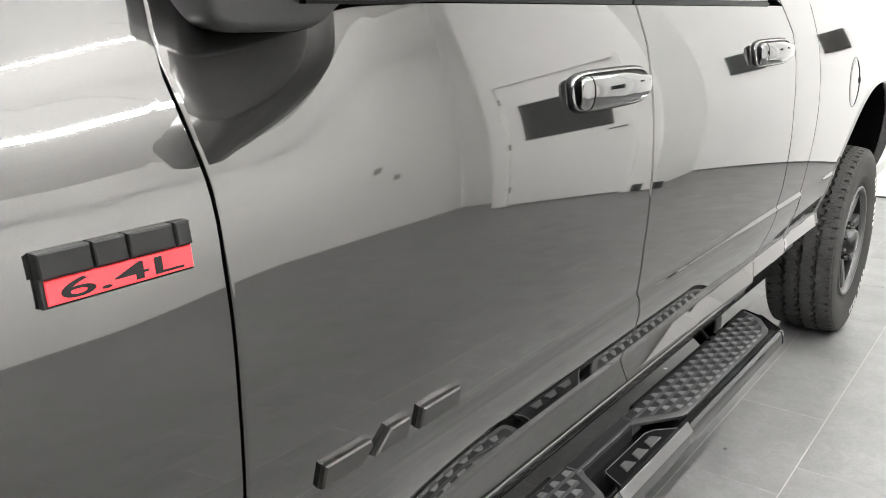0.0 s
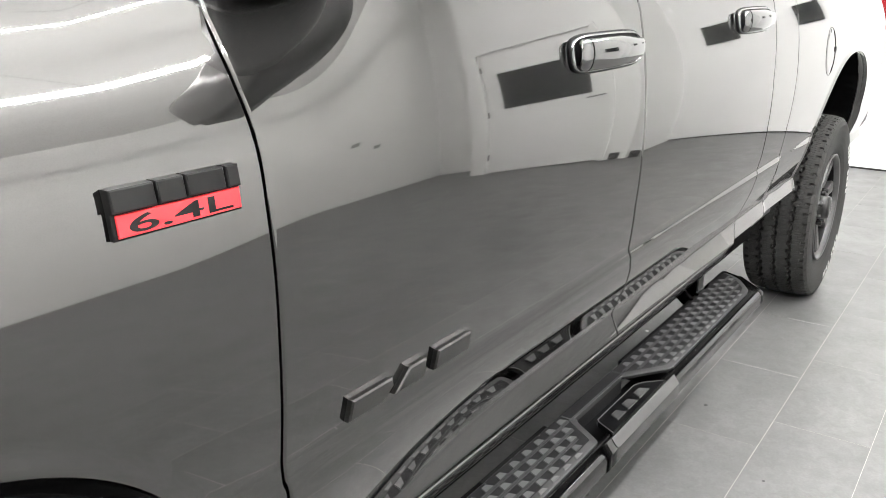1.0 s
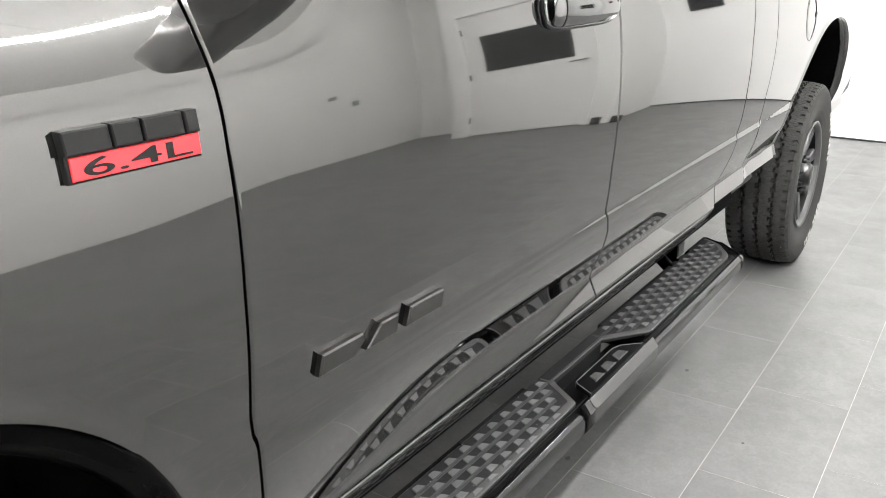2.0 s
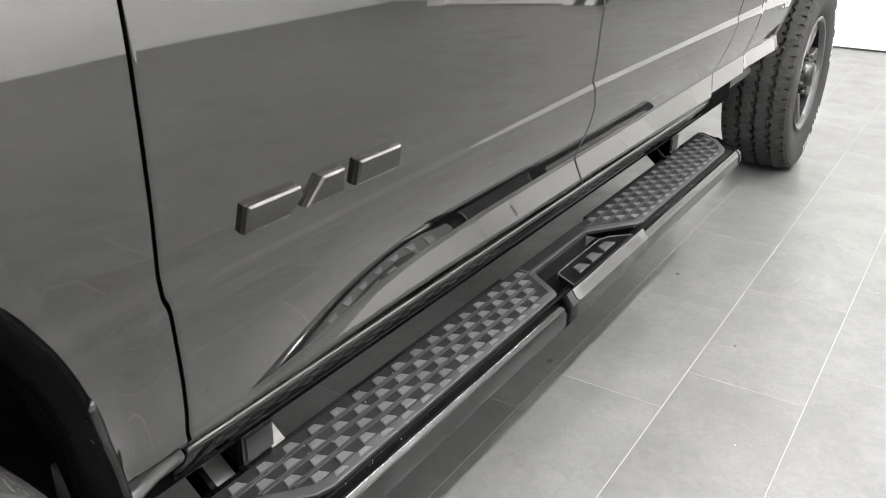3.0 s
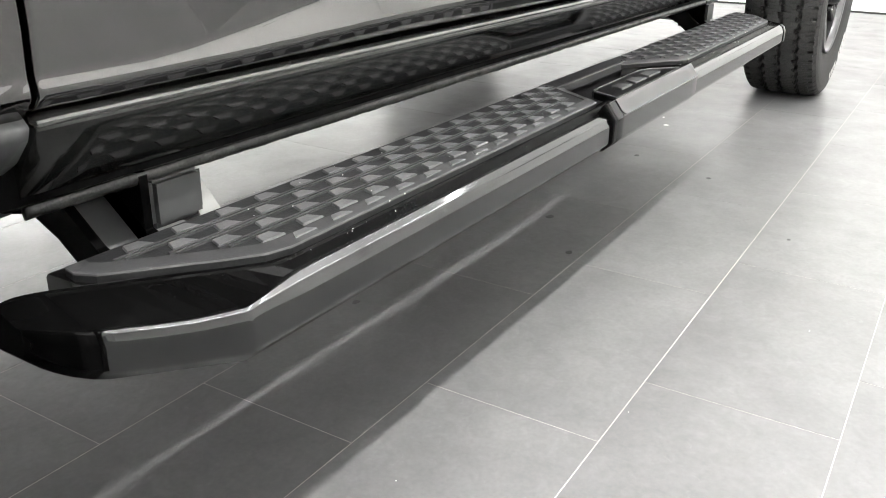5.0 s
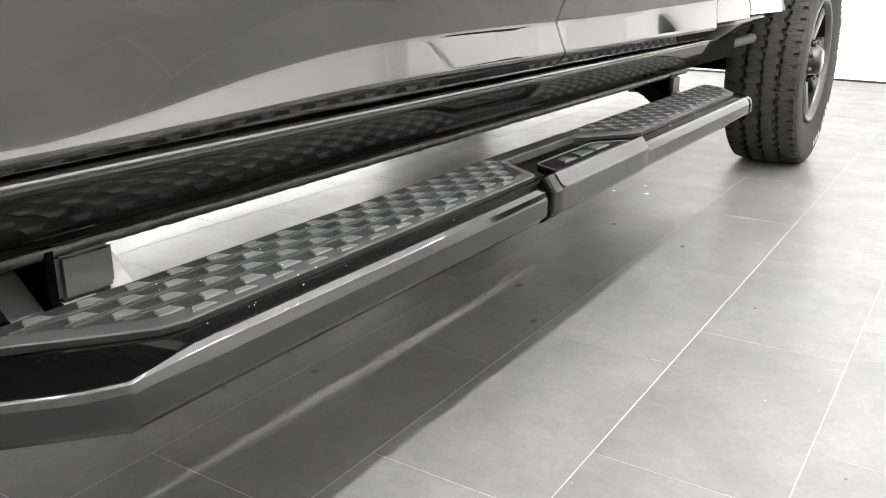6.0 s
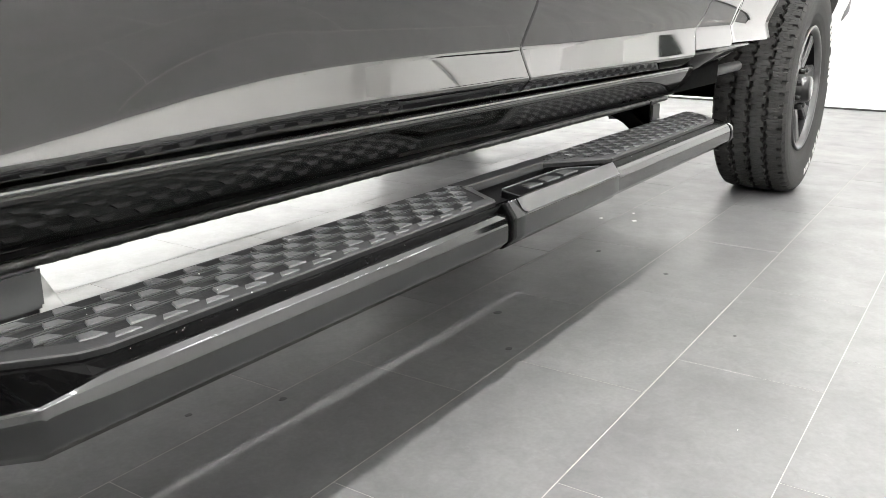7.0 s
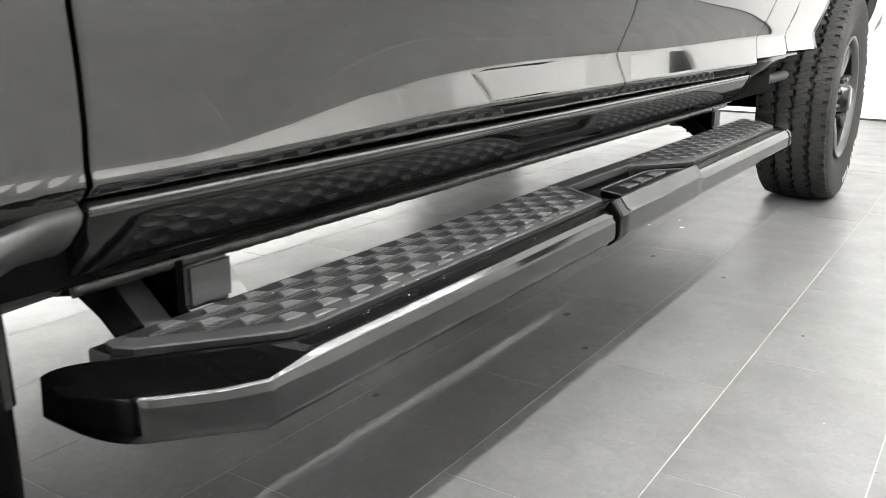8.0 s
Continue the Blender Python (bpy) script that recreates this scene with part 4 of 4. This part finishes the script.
for outline in (PAD1, PAD2):
    loop = turned(outline)
    p_ob = part("tread_pad", prism(bmesh.new(), loop, 0.010, lambda u, v, d: (u, v, ZP + d - 0.010), 0.002), TREAD, board, "black ribbed rubber tread pad")
    rim_in = shrunk(loop, 0.0060)
    bm = bmesh.new()
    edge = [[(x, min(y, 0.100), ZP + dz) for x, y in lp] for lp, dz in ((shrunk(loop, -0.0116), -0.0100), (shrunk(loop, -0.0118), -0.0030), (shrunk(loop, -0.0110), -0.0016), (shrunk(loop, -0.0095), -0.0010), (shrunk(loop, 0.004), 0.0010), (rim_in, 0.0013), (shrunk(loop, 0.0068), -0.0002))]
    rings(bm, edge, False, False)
    rim = part("pad_rim", bm, TREAD_RIM, p_ob, "raised rim of the tread pad, paler for the light on it")
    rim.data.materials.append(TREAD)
    # steep sides take the darker rubber, so their shade sits in the colour
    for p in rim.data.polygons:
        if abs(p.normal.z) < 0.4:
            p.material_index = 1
    # half-cut studs that run into the rim
    for k in range(0, 46):
        x = 0.042 + PITCH * k + PITCH / 2
        if inside((x - 0.016, -0.0105), loop, 0.0015) and inside((x + 0.018, -0.0105), loop, 0.0015):
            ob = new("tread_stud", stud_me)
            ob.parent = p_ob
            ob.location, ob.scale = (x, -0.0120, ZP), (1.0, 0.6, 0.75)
    for r in range(4):
        y = 0.0055 + ROWP * r
        for k in range(-4, 46):
            x = 0.042 + PITCH * k - r * PITCH / 2
            if inside((x - 0.014, y - 0.004), loop, 0.007) and inside((x + 0.014, y - 0.004), loop, 0.007) and y < 0.092:
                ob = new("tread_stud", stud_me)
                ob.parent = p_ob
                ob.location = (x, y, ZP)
    for y in [0.0055 + ROWP * r + dy for r in range(4) for dy in (0.0108, 0.0158)][:7]:
        run = [x for x in np.arange(min(p[0] for p in loop), max(p[0] for p in loop), 0.004) if inside((x, y), loop, 0.008)]
        if run:
            part("tread_rib", box(bmesh.new(), run[0], y - 0.0013, ZP - 0.001, run[-1], y + 0.0013, ZP + 0.0022), TREAD_RIB, p_ob)

# sleeve with the toe plate in the middle of the board
def sleeve_loop(x, grow=0.0):
    o = -0.048
    pts = filleted([(o + 0.020, 0.440, 0), (o + 0.0085, 0.4570, 0.0025), (o - 0.0090, 0.4330, 0.0035), (o - 0.0088, 0.3980, 0.0040), (o + 0.006, 0.3825, 0.005), (o + 0.07, 0.3830, 0)])
    return [(x, y + (-0.024 - y) * grow, z + (0.42 - z) * grow) for y, z in pts]
sleeve = part("step_sleeve", rings(bmesh.new(), [sleeve_loop(x, g) for x, g in ((0.8095, 0.06), (0.8098, 0.0), (0.84, 0.0), (1.0, 0.0), (1.20, 0.0), (1.233, 0.0), (1.2365, 0.02), (1.237, 0.12))]), BAR_BLACK, board, "gloss black sleeve on the step bar", True)
part("sleeve_seal", rings(bmesh.new(), [sleeve_loop(x, g) for x, g in ((0.791, 0.20), (0.7913, 0.03), (0.7925, -0.008), (0.8105, -0.008), (0.8110, 0.05))]), CAP_BLACK, sleeve, "black rubber seal at the sleeve's end", True)
def wrap(v):
    """A point on the sleeve's broad chamfer, v metres down from its top edge, and the outward normal there."""
    f = v / 0.0297
    return -0.0395 - 0.0175 * f, 0.4570 - 0.0240 * f, -0.808, 0.589
bm = bmesh.new()
rows = []
for v, cut in ((0.0015, 0.0), (0.010, 0.0), (0.020, 0.0), (0.0255, 0.004), (0.0285, 0.012)):
    y, z, ny, nz = wrap(v)
    rows.append([(0.836 + cut + (1.232 - 0.836 - cut) * k / 10, y + 0.0016 * ny, z + 0.0016 * nz) for k in range(11)])
rings(bm, rows, False, False)
bmesh.ops.solidify(bm, geom=bm.faces[:], thickness=0.0028)
part("sleeve_panel", bm, PANEL_SHEEN, sleeve, "panel on the black sleeve, greyed for its reflection", True)
TOE = [(1.196, -0.033), (1.150, 0.014), (1.120, 0.026), (0.905, 0.026), (0.893, 0.018), (0.862, -0.033)]
part("toe_plate", prism(bmesh.new(), turned(TOE), 0.012, lambda u, v, d: (u, v, 0.4415 + d - 0.03 * (v + 0.036)), 0.002), BLACK_PLASTIC, sleeve, "black textured toe plate")
bm = bmesh.new()
lp = turned(TOE)
rings(bm, [[(u, v, 0.4532 + dz - 0.03 * (v + 0.036)) for u, v in q] for q, dz in ((shrunk(lp, 0.0015), 0.0), (shrunk(lp, 0.0018), 0.0012), (shrunk(lp, 0.0034), 0.0012), (shrunk(lp, 0.0038), 0.0))], False, False)
part("toe_plate_rim", bm, TREAD_LIT, sleeve, "rim of the toe plate, paler for the light on it")
for a, b in ((0.925, 0.975), (0.990, 1.045), (1.060, 1.120)):
    out = [(a, -0.018), (b, -0.018), (b - 0.008, 0.006), (a + 0.016, 0.006)]
    part("emblem_block", prism(bmesh.new(), out, 0.004, lambda u, v, d: (u, v, 0.4525 + d - 0.03 * (v + 0.036)), 0.0012), STEEL_BLACK, sleeve, "satin black raised emblem block")
bm = bmesh.new()
rings(bm, [[(x, 0.0640, ZP - 0.012), (x, 0.0640, ZP + 0.0006), (x, 0.0650, ZP + 0.0014), (x, 0.0700, ZP + 0.0014), (x, 0.0715, ZP + 0.0008), (x, 0.0715, ZP - 0.012)] for x in (0.846, 1.162)])
part("pocket_lip", bm, TREAD_RIM, board, "lip along the toe pocket, paler for the light on it")

# brackets from the sill to the board
def bracket(x0):
    run = ((0.30, 0.50, 0.05), (0.20, 0.495, 0.024), (0.165, 0.478, 0.024), (0.118, 0.440, 0.022), (0.09, 0.428, 0.02))
    web = [[(x0 + 0.008, y, z), (x0 + 0.052, y, z), (x0 + 0.052, y, z - 0.004), (x0 + 0.008, y, z - 0.004)] for y, z, h in run]
    b = part("bracket_arm", rings(bmesh.new(), web), SATIN_STEEL, board, "satin grey web of the pressed-steel bracket arm")
    for xa in (-0.004, 0.050):
        loops = [[(x0 + xa, y - 0.006, z + 0.016), (x0 + xa + 0.010, y - 0.006, z + 0.016), (x0 + xa + 0.010, y, z - h), (x0 + xa, y, z - h)] for y, z, h in run]
        part("bracket_flange", rings(bmesh.new(), loops), CAP_BLACK, b, "black side flange")
    bm = bmesh.new()
    box(bm, x0 + 0.050, 0.113, 0.440, x0 + 0.0595, 0.18, 0.508)
    box(bm, x0 + 0.0585, 0.150, 0.470, x0 + 0.122, 0.22, 0.512)
    part("bracket_plate", bm, CAP_BLACK, board, "black plate behind the bracket")
    bm = bmesh.new()
    box(bm, x0 + 0.060, 0.110, 0.452, x0 + 0.124, 0.24, 0.503, 0.006)
    part("bracket_box", bm, SATIN_STEEL, board, "satin black bracket box")
    bm = bmesh.new()
    rings(bm, [[(x0 + 0.122, 0.125 + d, 0.503), (x0 + 0.150, 0.112 + d, 0.44), (x0 + 0.118, 0.112 + d, 0.44), (x0 + 0.116, 0.125 + d, 0.503)] for d in (0, 0.10)])
    part("bracket_gusset", bm, WORN_ZINC, board, "pale zinc gusset")
    for dx in (0.068, 0.092):
        bm = bmesh.new()
        tube(bm, [(x0 + dx, 0.122, 0.500), (x0 + dx, 0.122, 0.508)], 0.005, 6)
        part("bolt", bm, WORN_ZINC, board, "small bright bolt head")
bracket(0.0)
bracket(1.81)

# ---- the floor's tiles last ----
structure("floor", box(bmesh.new(), X0, Y0, -0.12, X1, Y1, -0.0005), GROUT, "grey porcelain tile floor with pale grout joints", "floor")
floor = bpy.data.objects["floor"]
JOINT, CROSS = 0.0020, 0.0017
def tile_bmesh(w, l):
    bm = bmesh.new()
    c = 0.0003
    a = [bm.verts.new((x, y, -0.006)) for x, y in ((0, 0), (l, 0), (l, w), (0, w))]
    b = [bm.verts.new((x, y, -c * 0.6)) for x, y in ((0, 0), (l, 0), (l, w), (0, w))]
    d = [bm.verts.new((x, y, 0)) for x, y in ((c, c), (l - c, c), (l - c, w - c), (c, w - c))]
    for r, s in ((a, b), (b, d)):
        for i in range(4):
            bm.faces.new((r[i], r[(i + 1) % 4], s[(i + 1) % 4], s[i]))
    bm.faces.new(d)
    return bm
tile_me = bpy.data.meshes.new("floor_tile")
bm = tile_bmesh(TW - JOINT, TL - CROSS)
bm.to_mesh(tile_me)
bm.free()
tile_me.materials.append(TILE)
rest = []
count = 0
for k in range(-14, 21):
    y = -0.150 + TW * k
    for n in range(-14, 14):
        x = 1.207 - TL / 3 * k + TL * n
        x -= TL * round((-TL / 3 * k) / TL)
        a, b, c, d = max(x, X0), min(x + TL, X1), max(y, Y0), min(y + TW, Y1)
        if b - a < 0.02 or d - c < 0.02:
            continue
        near = a > -1.2 and b < 5.2 and c > -1.4 and d < 2.5 and b - a > TL - 0.001 and d - c > TW - 0.001
        if near and count < 300:
            ob = new("floor_tile", tile_me)
            ob.parent = floor
            ob.location = (x + CROSS / 2, y + JOINT / 2, random.uniform(-0.0002, 0.0002))
            count += 1
        else:
            rest.append((a, b, c, d))
verts, faces = [], []
for a, b, c, d in rest:
    a, b, c, d = a + CROSS / 2, b - CROSS / 2, c + JOINT / 2, d - JOINT / 2
    i = len(verts)
    verts += [(a, c, -0.004), (b, c, -0.004), (b, d, -0.004), (a, d, -0.004), (a, c, 0), (b, c, 0), (b, d, 0), (a, d, 0)]
    faces += [(i + 4, i + 5, i + 6, i + 7), (i, i + 1, i + 5, i + 4), (i + 1, i + 2, i + 6, i + 5), (i + 2, i + 3, i + 7, i + 6), (i + 3, i, i + 4, i + 7)]
me = bpy.data.meshes.new("outer_tiles")
me.from_pydata(verts, [], faces)
me.materials.append(TILE)
ob = new("outer_tiles", me)
ob.parent = floor
tagged(ob, "grey porcelain tiles further out", "", "", "stuff")

# grains of dust and drops on the step, the drops' glints put in as pale colour
bm = bmesh.new()
for k in range(100):
    x = random.uniform(-0.05, 1.98)
    y = random.choice((random.gauss(pad_edge(x) - 0.004, 0.004), random.uniform(-0.015, 0.095)))
    if 0.80 < x < 1.26 or y < pad_edge(x) - 0.010 or x < 0.1 and y < pad_edge(x) + 0.008:
        continue
    z = 0.4475 if y < pad_edge(x) - 0.001 else ZP + 0.003 if y > -0.01 else ZP - 0.002
    r = random.uniform(0.0004, 0.0009)
    bmesh.ops.create_icosphere(bm, subdivisions=1, radius=r, matrix=pose(x, y, z))
tagged(part("step_dust", bm, WHITE_INK, board), "tiny pale specks for dust and glinting drops on the step", "", "", "stuff")

# small dark marks and scraps on the tiles
def floor_mark(x, y, r, material, name, label):
    bm = bmesh.new()
    n = 9
    edge = [(r * random.uniform(0.7, 1.15) * math.cos(2 * math.pi * k / n), 0.8 * r * random.uniform(0.7, 1.15) * math.sin(2 * math.pi * k / n)) for k in range(n)]
    rings(bm, [[(x + a, y + b, 0.0002) for a, b in edge], [(x + 0.8 * a, y + 0.8 * b, 0.0009) for a, b in edge]])
    ob = link(name, bm, material, False)
    ob.parent = floor
    tagged(ob, label)
for x, y, r in ((0.778, 0.435, 0.010), (1.443, 0.325, 0.014), (1.253, 0.188, 0.011), (2.0, 0.078, 0.010), (2.11, 0.336, 0.012), (0.628, 0.536, 0.009), (0.42, -0.30, 0.004), (0.95, -0.52, 0.004), (1.62, -0.22, 0.006)):
    floor_mark(x, y, r, DARK_TRIM, "floor_stain", "dark drip mark on the tile")
for x, y, r in ((2.55, 0.385, 0.012), (2.52, 0.50, 0.010), (2.66, 0.43, 0.007), (0.36, 0.05, 0.0012), (0.70, -0.16, 0.001), (1.15, -0.35, 0.0012)):
    floor_mark(x, y, r, WALL, "paper_scrap", "tiny white scrap on the tile")
